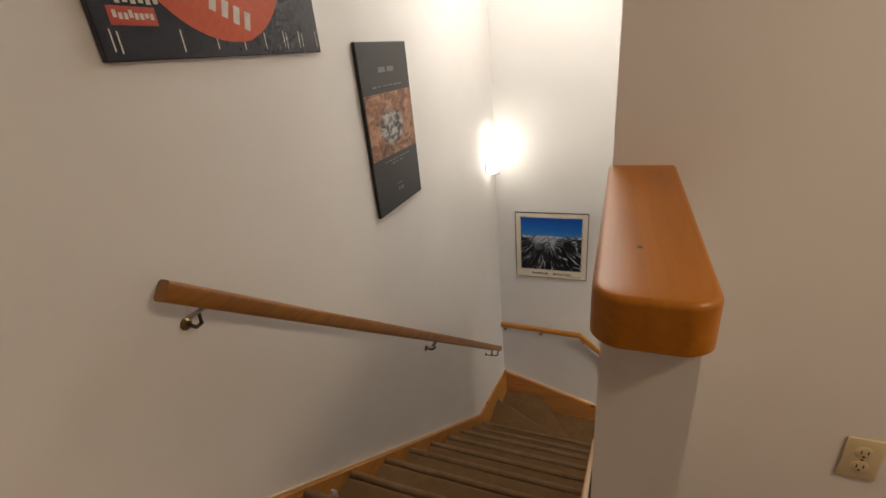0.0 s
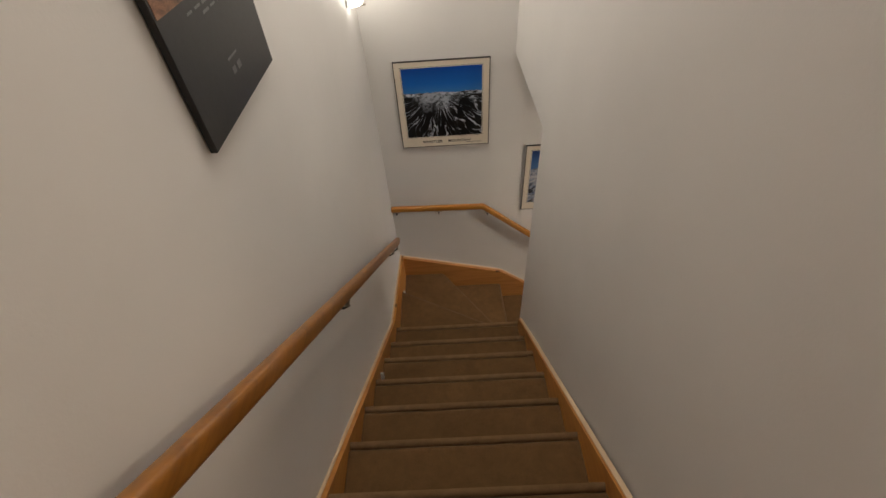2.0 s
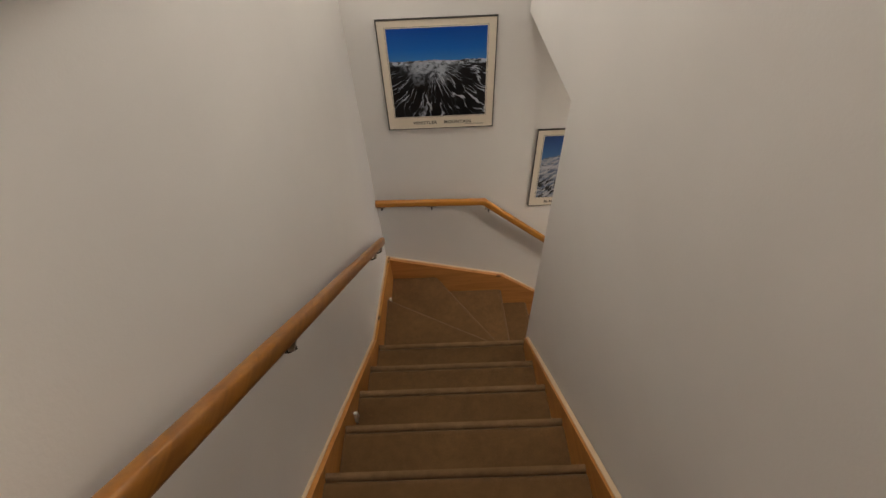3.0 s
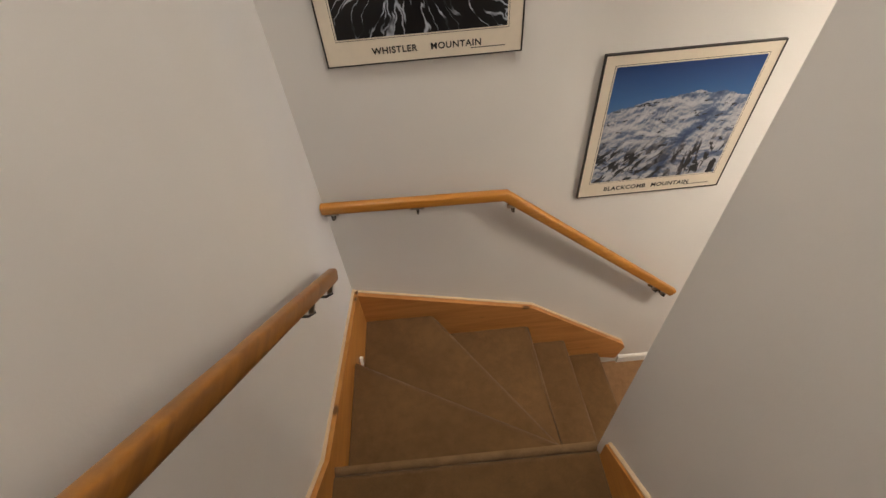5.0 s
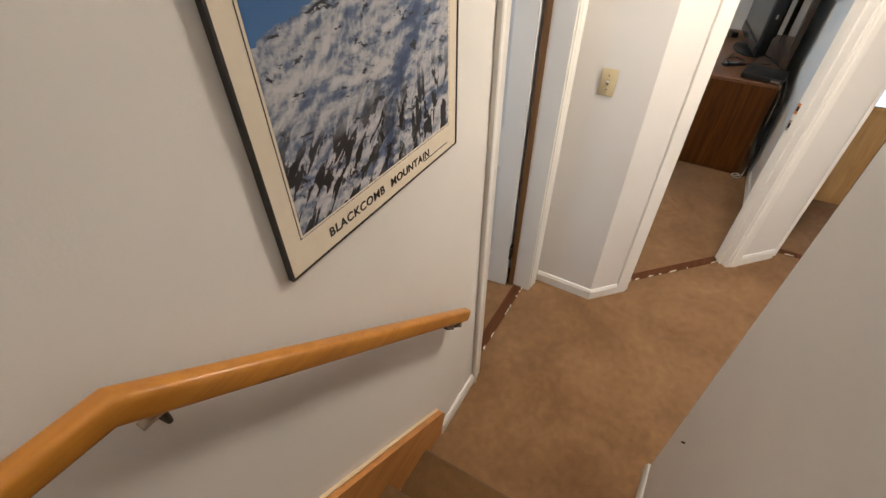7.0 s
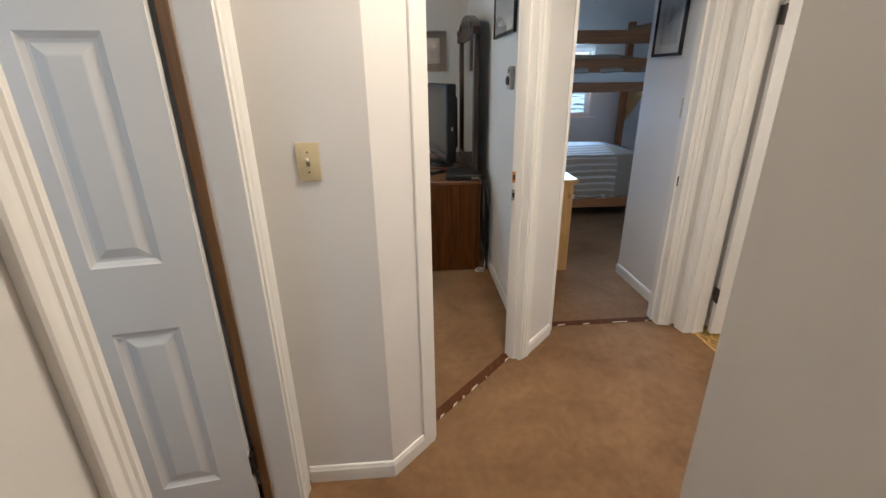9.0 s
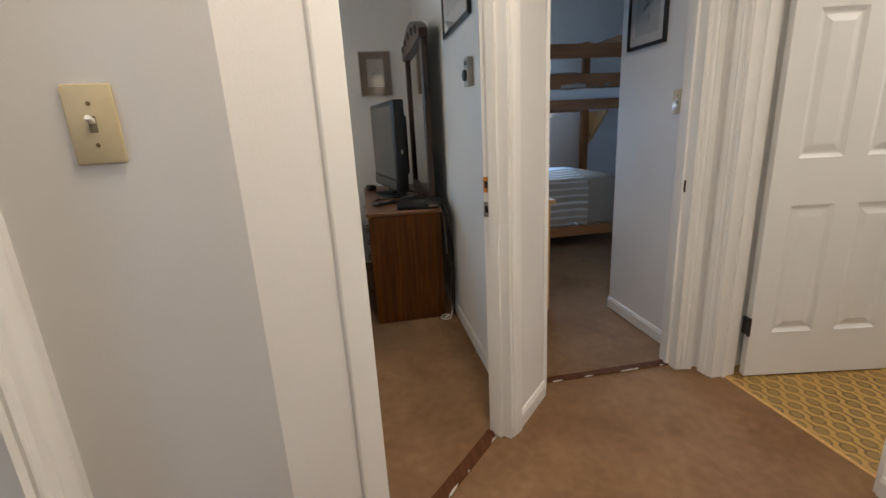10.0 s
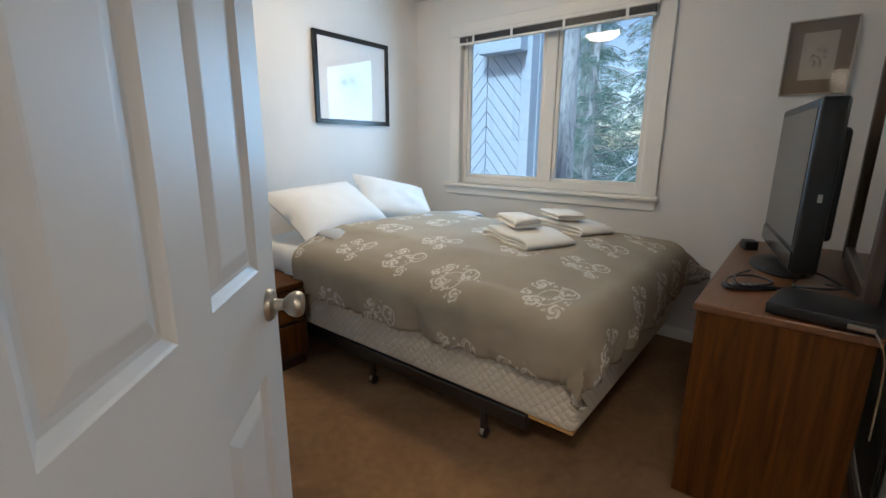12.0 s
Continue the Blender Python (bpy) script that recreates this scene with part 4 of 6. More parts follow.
# advertising board: dark with an orange swoosh
ad = thing("advertising_board", "dark advertising board with an orange swoosh and pale marks", "sign board", (fx, 1.06, 4.012))
part("board", boxm(fx, 0.715, 4.012, fx + 0.0150, 1.425, 4.90, 0.002), plain("navy_board", (0.016, 0.018, 0.030), 0.25, vary=0.2), ad)
bm = bmesh.new()
pts = []
for i in range(25):
    a = math.pi * (1.12 + 0.80 * i / 24)
    pts.append((1.07 + 0.29 * math.cos(a) * (1.0 if i < 14 else 0.82), 4.335 + 0.29 * math.sin(a)))
pts += [(1.36, 4.36), (1.36, 4.62), (0.82, 4.66)]
slab(bm, pts, "X", fx + 0.0152, fx + 0.0162)
part("swoosh", bm, plain("orange_print", (0.55, 0.085, 0.02), 0.35, vary=0.1), ad, "large orange-red swoosh")
part("red_label", boxm(fx + 0.0152, 0.748, 4.078, fx + 0.0160, 0.852, 4.113), plain("red_print", (0.45, 0.06, 0.03), 0.35), ad, "small red label")
bm = bmesh.new()
for i, y in enumerate((0.738, 0.752, 0.90, 1.00, 1.09, 1.17, 1.25, 1.262, 1.32, 1.335, 1.405)):
    box(bm, fx + 0.0152, y, 4.026 if i % 3 else 4.030, fx + 0.0158, y + 0.003, 4.072 - 0.004 * (i % 2))
for i in range(8):
    box(bm, fx + 0.0152, 0.757 + i * 0.0115, 4.089 + 0.003 * (i % 3 == 0), fx + 0.0166, 0.765 + i * 0.0115, 4.101 + 0.005 * (i in (0, 3)))
for i in range(6):
    box(bm, fx + 0.0152, 0.770 + i * 0.017, 4.118 + 0.002 * (i % 2), fx + 0.0166, 0.780 + i * 0.017, 4.128 + 0.004 * (i % 3))
for i in range(4):
    slab(bm, [(1.000 + i * 0.034, 4.118 - i * 0.014), (1.018 + i * 0.034, 4.112 - i * 0.014), (1.032 + i * 0.034, 4.148 - i * 0.012), (1.012 + i * 0.034, 4.154 - i * 0.012)], "X", fx + 0.0164, fx + 0.0170)
part("lettering", bm, plain("pale_print", (0.62, 0.58, 0.52), 0.4), ad, "pale illegible lettering bars")["kind"] = "stuff"

# ---- wall lamp, plates, outlet ----
n = Nodes("lit_opal_glass", 0.25)
em = n.node("ShaderNodeEmission")
em.inputs[0].default_value, em.inputs[1].default_value = (1.0, 0.92, 0.80, 1), 6.4
n.t.links.new(em.outputs[0], n.t.nodes["Material Output"].inputs[0])
M_LIT = n.m
LY = 3.395
sconce = thing("wall_lamp", "lit half-round white glass wall lamp", "wall lamp", (XL, LY, 3.08))
part("back_plate", boxm(XL, LY - 0.085, 3.095, XL + 0.012, LY + 0.085, 3.405, 0.004, 2), M_WHITE, sconce)
bm = bmesh.new()
rows = []
for j in range(13):
    z = 3.088 + 0.324 * j / 12
    bulge = 0.72 + 0.28 * math.sin(math.pi * j / 12) ** 0.5
    rows.append([bm.verts.new((XL + 0.013 + 0.080 * bulge * math.sin(math.pi * i / 14), LY - 0.090 * bulge * math.cos(math.pi * i / 14), z)) for i in range(15)])
for a, b in zip(rows, rows[1:]):
    for i in range(14):
        bm.faces.new((a[i], a[i + 1], b[i + 1], b[i]))
bm.faces.new(rows[0][::-1])
bm.faces.new(rows[-1])
bmesh.ops.recalc_face_normals(bm, faces=bm.faces)
part("glass_shade", bm, M_LIT, sconce, "glowing opal glass shade", 60)
for z in (3.083, 3.417):
    part("clip", boxm(XL + 0.055, LY - 0.005, z - 0.006, XL + 0.088, LY + 0.005, z + 0.006, 0.002), M_NICKEL, sconce)


def wall_plate(name, label, m, kind):
    """A cover plate with a toggle or two sockets; its face looks along the local -y."""
    ob = new(name)
    ob.matrix_basis = m
    tagged(ob, label, "light switch" if kind == "switch" else "power outlet")
    pl = boxm(-0.035, -0.006, -0.058, 0.035, 0, 0.058, 0.0035, 2)
    part("cover_plate", pl, M_IVORY, ob, smooth=40, local=True)
    if kind == "switch":
        part("toggle_slot", boxm(-0.0055, -0.0068, -0.012, 0.0055, -0.0055, 0.012), plain("slot_shadow", (0.20, 0.16, 0.09), 0.6), ob, local=True)
        tg = boxm(-0.0045, -0.02, -0.004, 0.0045, -0.004, 0.004, 0.0015)
        tg.transform(pose(0, 0, 0.002, -24, 0, 0))
        part("toggle", tg, M_WHITE, ob, "white toggle", local=True)
        for z in (-0.03, 0.03):
            part("screw", lathe(bmesh.new(), [(0.0035, 0), (0.003, 0.0012)], pose(0, -0.006, z, 90, 0, 0), 10), M_BRASS, ob, local=True)
    else:
        for z in (-0.02, 0.02):
            face = part("socket", lathe(bmesh.new(), [(0.0165, 0), (0.0165, 0.0012), (0.015, 0.002)], pose(0, -0.0058, z, 90, 0, 0), 18), M_IVORY, ob, local=True, smooth=30)
            for x in (-0.006, 0.006):
                part("slot", boxm(x - 0.0012, -0.0082, z - 0.002, x + 0.0012, -0.0072, z + 0.007), M_BLACK, face, local=True)
            part("slot", lathe(bmesh.new(), [(0.0025, 0), (0.0025, 0.001)], pose(0, -0.0074, z - 0.009, 90, 0, 0), 8), M_BLACK, face, local=True)
        part("screw", lathe(bmesh.new(), [(0.0035, 0), (0.003, 0.0012)], pose(0, -0.006, 0, 90, 0, 0), 10), M_BRASS, ob, local=True)
    return ob


wall_plate("light_switch", "ivory plastic toggle switch plate in the hall", pose(1.7265, 3.443, 1.283, 0, 0, -90), "switch")
wall_plate("light_switch", "ivory plastic toggle switch plate inside the bunk room", pose(3.025, YB + 0.0005, 1.315, 0, 0, 180), "switch")
wall_plate("power_outlet", "ivory plastic double power outlet on the landing wall", pose(0.505, 1.0295, 3.076), "outlet")

thermostat = thing("thermostat", "small grey wall thermostat with a round dial", "thermostat", (3.16, YBS, 1.43))
part("housing", boxm(3.115, YBS, 1.435, 3.195, YBS + 0.028, 1.565, 0.004, 2), plain("grey_plastic", (0.46, 0.43, 0.36), 0.45), thermostat)
part("dial", lathe(bmesh.new(), [(0.026, 0), (0.025, 0.012), (0.018, 0.016)], pose(3.155, YBS + 0.028, 1.485, -90, 0, 0)), M_ALU, thermostat, smooth=35)
part("label_bar", boxm(3.13, YBS + 0.028, 1.53, 3.18, YBS + 0.029, 1.55), M_ALU, thermostat)


def step_clip(y, z, h=0.06):
    """A small pale wedge-shaped fitting on the stringer beside a step."""
    ob = thing("stringer_fitting", "small white plastic fitting on the pine stringer", "fitting", (XL + 0.03, y, z), group="fittings on the stringer")
    bm = slab(bmesh.new(), [(y - 0.020, z - h / 2), (y + 0.014, z - h / 2), (y + 0.012, z + h * 0.25), (y + 0.002, z + h / 2), (y - 0.006, z + h / 2)], "X", XL + 0.028, XL + 0.04)
    part("body", bm, M_WHITE, ob)
    part("face", boxm(XL + 0.04, y - 0.012, z - h * 0.35, XL + 0.043, y + 0.004, z + h * 0.15, 0.001), M_NICKEL, ob)


step_clip(2.13, 1.555)
step_clip(0.96, 2.49)
step_clip(3.30, 0.84, 0.045)
kc = lathe(bmesh.new(), [(0.004, 0), (0.004, 0.0006)], pose(0.0, 0.62, 3.7277), 10)
solid("screw_hole", kc, M_DARKWOOD, "small dark screw plug in the wooden cap", "screw plug", at=(0, 0.62, 3.7277))
solid("wall_nail", lathe(bmesh.new(), [(0.003, 0), (0.003, 0.012)], pose(0.70, YS, 0.55, -90, 0, 0), 8), M_STEEL, "small steel nail standing in the wall", "nail", at=(0.70, YS, 0.55))

# ---- bedroom: window and what lies outside ----
glass = bpy.data.materials.new("window_glass")
glass.use_nodes = True
gb = glass.node_tree.nodes["Principled BSDF"]
gb.inputs["Transmission Weight"].default_value, gb.inputs["Roughness"].default_value, gb.inputs["IOR"].default_value = 1.0, 0.0, 1.45


def pane(bm, parent, name="pane"):
    ob = part(name, bm, glass, parent, "clear glass")
    ob.visible_shadow = False
    return ob


window = thing("window_1", "white two-part bedroom window with a raised blind", "window", (XW, 4.44, 0.95), kind="structure")
part("window_sill", boxm(XW - 0.045, 3.555, 0.925, XW + 0.10, 5.37, 0.952, 0.006, 2), M_TRIM, window)
part("apron", boxm(XW - 0.018, 3.575, 0.855, XW - 0.0005, 5.35, 0.925, 0.004), M_TRIM, window)
for y0, y1 in ((3.575, 3.675), (5.215, 5.315)):
    part("casing", boxm(XW - 0.02, y0, 0.953, XW - 0.0005, y1, 2.155, 0.005, 2), M_TRIM, window)
part("casing", boxm(XW - 0.021, 3.575, 2.156, XW - 0.0005, 5.315, 2.255, 0.005, 2), M_TRIM, window)
fw = bmesh.new()
for a in ((3.66, 0.953, 3.705, 2.18), (5.185, 0.953, 5.23, 2.18), (3.705, 0.953, 5.185, 1.005), (3.705, 2.135, 5.185, 2.18)):
    box(fw, XW + 0.05, a[0], a[1], XW + 0.11, a[2], a[3], 0.004)
part("window_frame", fw, M_TRIM, window)
part("mullion", boxm(XW + 0.045, 4.37, 1.005, XW + 0.105, 4.465, 2.135, 0.005), M_TRIM, window)
for y0, y1 in ((3.705, 4.37), (4.465, 5.185)):
    sf = bmesh.new()
    for a in ((y0, 1.005, y0 + 0.03, 2.135), (y1 - 0.03, 1.005, y1, 2.135), (y0 + 0.03, 1.005, y1 - 0.03, 1.035), (y0 + 0.03, 2.105, y1 - 0.03, 2.135)):
        box(sf, XW + 0.06, a[0], a[1], XW + 0.09, a[2], a[3], 0.003)
    sash = part("sash", sf, M_TRIM, window)
    pane(boxm(XW + 0.072, y0 + 0.028, 1.033, XW + 0.076, y1 - 0.028, 2.107), sash)
blind = thing("window_blind", "white slatted blind drawn up under its head rail", "blind", (XW - 0.03, 4.44, 2.10))
part("head_rail", boxm(XW - 0.055, 3.68, 2.142, XW - 0.022, 5.21, 2.168, 0.003), M_WHITE, blind)
M_SLAT = plain("dark_slat", (0.055, 0.055, 0.06), 0.4)
for i in range(6):
    part("slat", boxm(XW - 0.052, 3.69, 2.098 + i * 0.007, XW - 0.026, 5.20, 2.1025 + i * 0.007), M_SLAT, blind)
part("bottom_rail", boxm(XW - 0.054, 3.69, 2.078, XW - 0.024, 5.20, 2.094, 0.003), M_WHITE, blind)
for y in (3.85, 4.28, 4.70, 5.05):
    part("ladder_tape", boxm(XW - 0.057, y, 2.07, XW - 0.0555, y + 0.02, 2.145), M_WHITE, blind)
part("wand", tube(bmesh.new(), [(XW - 0.058, 5.12, 2.12), (XW - 0.058, 5.122, 1.6)], 0.004), M_WHITE, blind)

# outside: ground, chevron-boarded wall, trees
n = Nodes("forest_ground", 0.95)
gco = n.coords()
patch = n.ramp(n.noise(gco, 0.55, 5, 0.65, 0.4), (0.46, 0.0), (0.52, 1.0))
M_GROUND = n.colour(n.mix(patch, n.ramp(n.noise(gco, 3, 4), (0.3, (0.035, 0.04, 0.022)), (0.7, (0.075, 0.075, 0.045))), (0.74, 0.77, 0.80)))
n.bump(n.noise(gco, 6, 4), 0.4, 0.05)
structure("ground", boxm(6.05, -300, -1.4, 400, 300, -0.9), M_GROUND, "dark forest floor with patches of old snow", "ground")
M_SIDING = plain("grey_white_siding", (0.50, 0.56, 0.63), 0.7, grain=14, vary=0.08, bump=0.3)
siding = thing("chevron_wall", "pale wooden wall with boards set in a chevron", "outside wall", (6.95, 6.3, -0.9))
part("backing", boxm(6.93, 5.56, -0.9, 7.05, 9.5, 3.6), plain("siding_joint", (0.16, 0.17, 0.19), 0.9), siding)
apex = 6.04


def clipped_board(side, k, pitch=0.175, gap=0.014):
    """One slanting board, cut off at the wall's edges and at the chevron's middle line."""
    y0, y1 = (5.575, apex - 0.006) if side < 0 else (apex + 0.006, 6.9)
    s = -1.15
    base = k * pitch
    pts = []
    for y, off in ((y0, gap / 2), (y1, gap / 2), (y1, pitch - gap / 2), (y0, pitch - gap / 2)):
        pts.append((y, base + off + s * abs(y - apex) + 1.0))
    if max(p[1] for p in pts) < -0.9 or min(p[1] for p in pts) > 3.5:
        return None
    return slab(bmesh.new(), pts, "X", 6.905, 6.929)


for side in (-1, 1):
    for k in range(-9, 22):
        b = clipped_board(side, k)
        if b:
            part("board", b, M_SIDING, siding)
part("eave", boxm(6.72, 5.49, 2.33, 6.90, 6.06, 2.58, 0.006), M_SIDING, siding, "pale boxed eave")
part("corner_post", boxm(6.88, 5.43, -0.9, 7.06, 5.56, 3.6, 0.004), M_SIDING, siding)
part("side_wall", boxm(7.06, 5.42, -0.9, 7.5, 5.56, 3.6), M_SIDING, siding)


def bark_material():
    n = Nodes("conifer_bark", 0.95)
    co = n.coords(scale=(9, 9, 1.6))
    f = n.noise(co, 3, 5, 0.65, 0.8)
    n.bump(f, 0.4, 0.02)
    return n.colour(n.ramp(f, (0.33, (0.20, 0.20, 0.21)), (0.55, (0.52, 0.51, 0.51))))


M_BARK = bark_material()
n = Nodes("conifer_needles", 0.75)
ge = n.node("ShaderNodeNewGeometry")
M_NEEDLE = n.colour(n.ramp(ge.outputs["Random Per Island"], (0.0, (0.09, 0.16, 0.13)), (0.5, (0.20, 0.31, 0.25)), (1.0, (0.38, 0.50, 0.43))))
thin = n.node("ShaderNodeBsdfTranslucent")
n.put(thin.inputs[0], n.b.inputs["Base Color"].links[0].from_socket)
blend = n.node("ShaderNodeMixShader")
blend.inputs[0].default_value = 0.4
n.put(blend.inputs[1], n.b.outputs[0])
n.put(blend.inputs[2], thin.outputs[0])
n.put(n.t.nodes["Material Output"].inputs[0], blend.outputs[0])


def conifer(at, height, radius, trunk_r, seed, bare=0.1):
    """A fir: tapered trunk, tiers of drooping limbs, and sprays of needle blades along every limb."""
    rnd = random.Random(seed)
    tree = thing("conifer", "dark green conifer with drooping sprays", "tree", at, group="trees outside the window")
    tm = bmesh.new()
    prof = [(trunk_r * 1.25, 0), (trunk_r, 0.5), (trunk_r * 0.75, height * 0.5), (0.02, height)]
    lathe(tm, prof, Matrix.Translation(at), 14)
    part("trunk", tm, M_BARK, tree, smooth=60)
    lv, lf, limb = [], [], bmesh.new()
    z = height * bare
    while z < height * 0.97:
        reach = radius * (1 - z / height) ** 0.75
        for _ in range(rnd.randint(2, 4)):
            a = rnd.uniform(0, 2 * math.pi)
            r = reach * rnd.uniform(0.65, 1.1)
            d = Vector((math.cos(a), math.sin(a), 0))
            side = Vector((-d.y, d.x, 0))
            droop = rnd.uniform(0.25, 0.5)
            path = [Vector(at) + Vector((0, 0, z)) + d * (r * t) + Vector((0, 0, 0.10 * r * t - droop * r * t * t)) for t in (0.02, 0.35, 0.7, 1.0)]
            tube(limb, path, 0.014, 4)
            count = int(14 + r * 40)
            for i in range(count):
                t = rnd.uniform(0.15, 1.0)
                p = path[0].lerp(path[-1], t) + Vector((0, 0, 0.12 * r * t * (1 - t)))
                w = (1.05 - t) * r * 0.42 + 0.06
                q = p + side * rnd.uniform(-w, w) + Vector((0, 0, rnd.uniform(-0.14, 0.03)))
                q0 = q
                for _ in range(7):
                    v = (side * rnd.uniform(-1, 1) + d * rnd.uniform(-0.1, 0.9) + Vector((0, 0, rnd.uniform(-0.7, 0.1)))).normalized() * rnd.uniform(0.05, 0.14)
                    u = v.cross(Vector((rnd.uniform(-1, 1), rnd.uniform(-1, 1), 1))).normalized() * rnd.uniform(0.004, 0.009)
                    q = q0 + Vector((rnd.uniform(-0.05, 0.05), rnd.uniform(-0.05, 0.05), rnd.uniform(-0.04, 0.02)))
                    b = len(lv)
                    lv += [q - u * 0.4, q + v * 0.5 - u, q + v, q + v * 0.5 + u]
                    lf.append((b, b + 1, b + 2, b + 3))
        z += rnd.uniform(0.20, 0.36) * (0.6 + height / 14)
    part("limbs", limb, M_BARK, tree)["kind"] = "stuff"
    me = bpy.data.meshes.new("crown")
    me.from_pydata([tuple(v - Vector(at)) for v in lv], [], lf)
    me.materials.append(M_NEEDLE)
    cr = new("crown", me)
    cr.parent = tree
    cr["kind"] = "stuff"


big = thing("tree_trunk", "thick furrowed conifer trunk close to the window", "tree", (9.0, 5.95, -0.9))
tm = bmesh.new()
rnd = random.Random(9)
rings = []
for j in range(40):
    z = -0.9 + j * 0.22
    rings.append([tm.verts.new((9.0 + (0.235 - 0.004 * j) * math.cos(a) * (1 + rnd.uniform(-0.07, 0.07)), 5.95 + (0.235 - 0.004 * j) * math.sin(a) * (1 + rnd.uniform(-0.07, 0.07)), z)) for a in [2 * math.pi * i / 30 for i in range(30)]])
for a, b in zip(rings, rings[1:]):
    for i in range(30):
        tm.faces.new((a[i], a[(i + 1) % 30], b[(i + 1) % 30], b[i]))
tm.faces.new(rings[0][::-1])
tm.faces.new(rings[-1])
part("trunk", tm, M_BARK, big, smooth=60)
TREES = [((12.0, 5.3, -0.9), 6.6, 2.2, 0.14, 1), ((14.0, 7.4, -0.9), 6.5, 2.0, 0.15, 2), ((12.2, 3.6, -0.9), 7.0, 2.0, 0.12, 3), ((17.5, 8.9, -0.9), 9.0, 2.4, 0.2, 5), ((19.0, 6.6, -0.9), 6.5, 3.0, 0.2, 11), ((21.5, 10.8, -0.9), 7.5, 3.2, 0.2, 12), ((15.5, 9.2, -0.9), 5.0, 2.2, 0.12, 13), ((16.0, 5.0, -0.9), 5.5, 2.6, 0.15, 14), ((11.2, 7.2, -0.9), 3.6, 1.5, 0.08, 15)]
for a, h, r, tr, sd in TREES:
    conifer(a, h, r, tr, sd, 0.06)

# ---- bedroom: bed ----


def duvet_material():
    """Taupe cotton with scattered white rose sprays, mapped in metres of cloth."""
    n = Nodes("floral_duvet", 0.85, spec=0.25)
    uv = n.coords("UV")
    cell = 2.6
    vo = n.node("ShaderNodeTexVoronoi", feature="F1")
    n.put(vo.inputs["Vector"], uv)
    vo.inputs["Scale"].default_value, vo.inputs["Randomness"].default_value = cell, 0.35
    near = vo.outputs["Distance"]
    off = n.node("ShaderNodeVectorMath", operation="SUBTRACT")
    n.put(off.inputs[0], uv)
    n.put(off.inputs[1], vo.outputs["Position"])
    lx, ly, _ = n.xyz(off.outputs[0])
    lx, ly = n.math("MULTIPLY", lx, 0.80), n.math("MULTIPLY", ly, 0.80)

    def bloom(px, py, r, petals):
        """A ruffled rose: a lobed disc broken by curved petal lines."""
        dx, dy = n.math("SUBTRACT", lx, px), n.math("SUBTRACT", ly, py)
        d = n.math("SQRT", n.math("ADD", n.math("MULTIPLY", dx, dx), n.math("MULTIPLY", dy, dy)))
        a = n.math("ARCTAN2", dy, dx)
        lob = n.math("MULTIPLY_ADD", n.math("SINE", n.math("MULTIPLY", a, petals)), r * 0.16, r)
        disc = n.math("LESS_THAN", d, lob)
        swirl = n.math("SINE", n.math("ADD", n.math("MULTIPLY", d, 330.0), n.math("MULTIPLY", a, 2.0)))
        return n.math("MULTIPLY", disc, n.math("GREATER_THAN", swirl, -0.45))

    def loop(px, py, r, w):
        dx, dy = n.math("SUBTRACT", lx, px), n.math("SUBTRACT", ly, py)
        d = n.math("SQRT", n.math("ADD", n.math("MULTIPLY", dx, dx), n.math("MULTIPLY", n.math("MULTIPLY", dy, dy), 1.6)))
        return n.math("LESS_THAN", n.math("ABSOLUTE", n.math("SUBTRACT", d, r)), w)

    f = bloom(-0.045, 0.035, 0.034, 5.0)
    for o in (bloom(0.055, 0.060, 0.028, 4.0), bloom(-0.075, -0.045, 0.026, 5.0), bloom(0.0, 0.085, 0.018, 3.0), loop(0.035, -0.045, 0.036, 0.0035), loop(0.048, -0.035, 0.028, 0.003), loop(-0.01, 0.0, 0.05, 0.003)):
        f = n.math("MAXIMUM", f, o)
    leaf = n.voronoi(uv, 30)
    leaves = n.math("MULTIPLY", n.math("LESS_THAN", leaf, 0.30), n.math("LESS_THAN", near, 0.32))
    f = n.math("MAXIMUM", f, leaves)
    f = n.math("MULTIPLY", f, n.ramp(n.noise(uv, 45, 2), (0.32, 0.35), (0.5, 1.0)))
    weave = n.noise(uv, 700, 2)
    n.bump(n.math("ADD", n.math("MULTIPLY", weave, 0.3), n.noise(uv, 9, 4, 0.6, 0.8)), 0.5, 0.02)
    base = n.ramp(n.noise(uv, 3, 3), (0.3, (0.36, 0.305, 0.23)), (0.7, (0.42, 0.36, 0.275)))
    return n.colour(n.mix(n.math("MULTIPLY", f, 0.85), base, (0.74, 0.71, 0.65)))


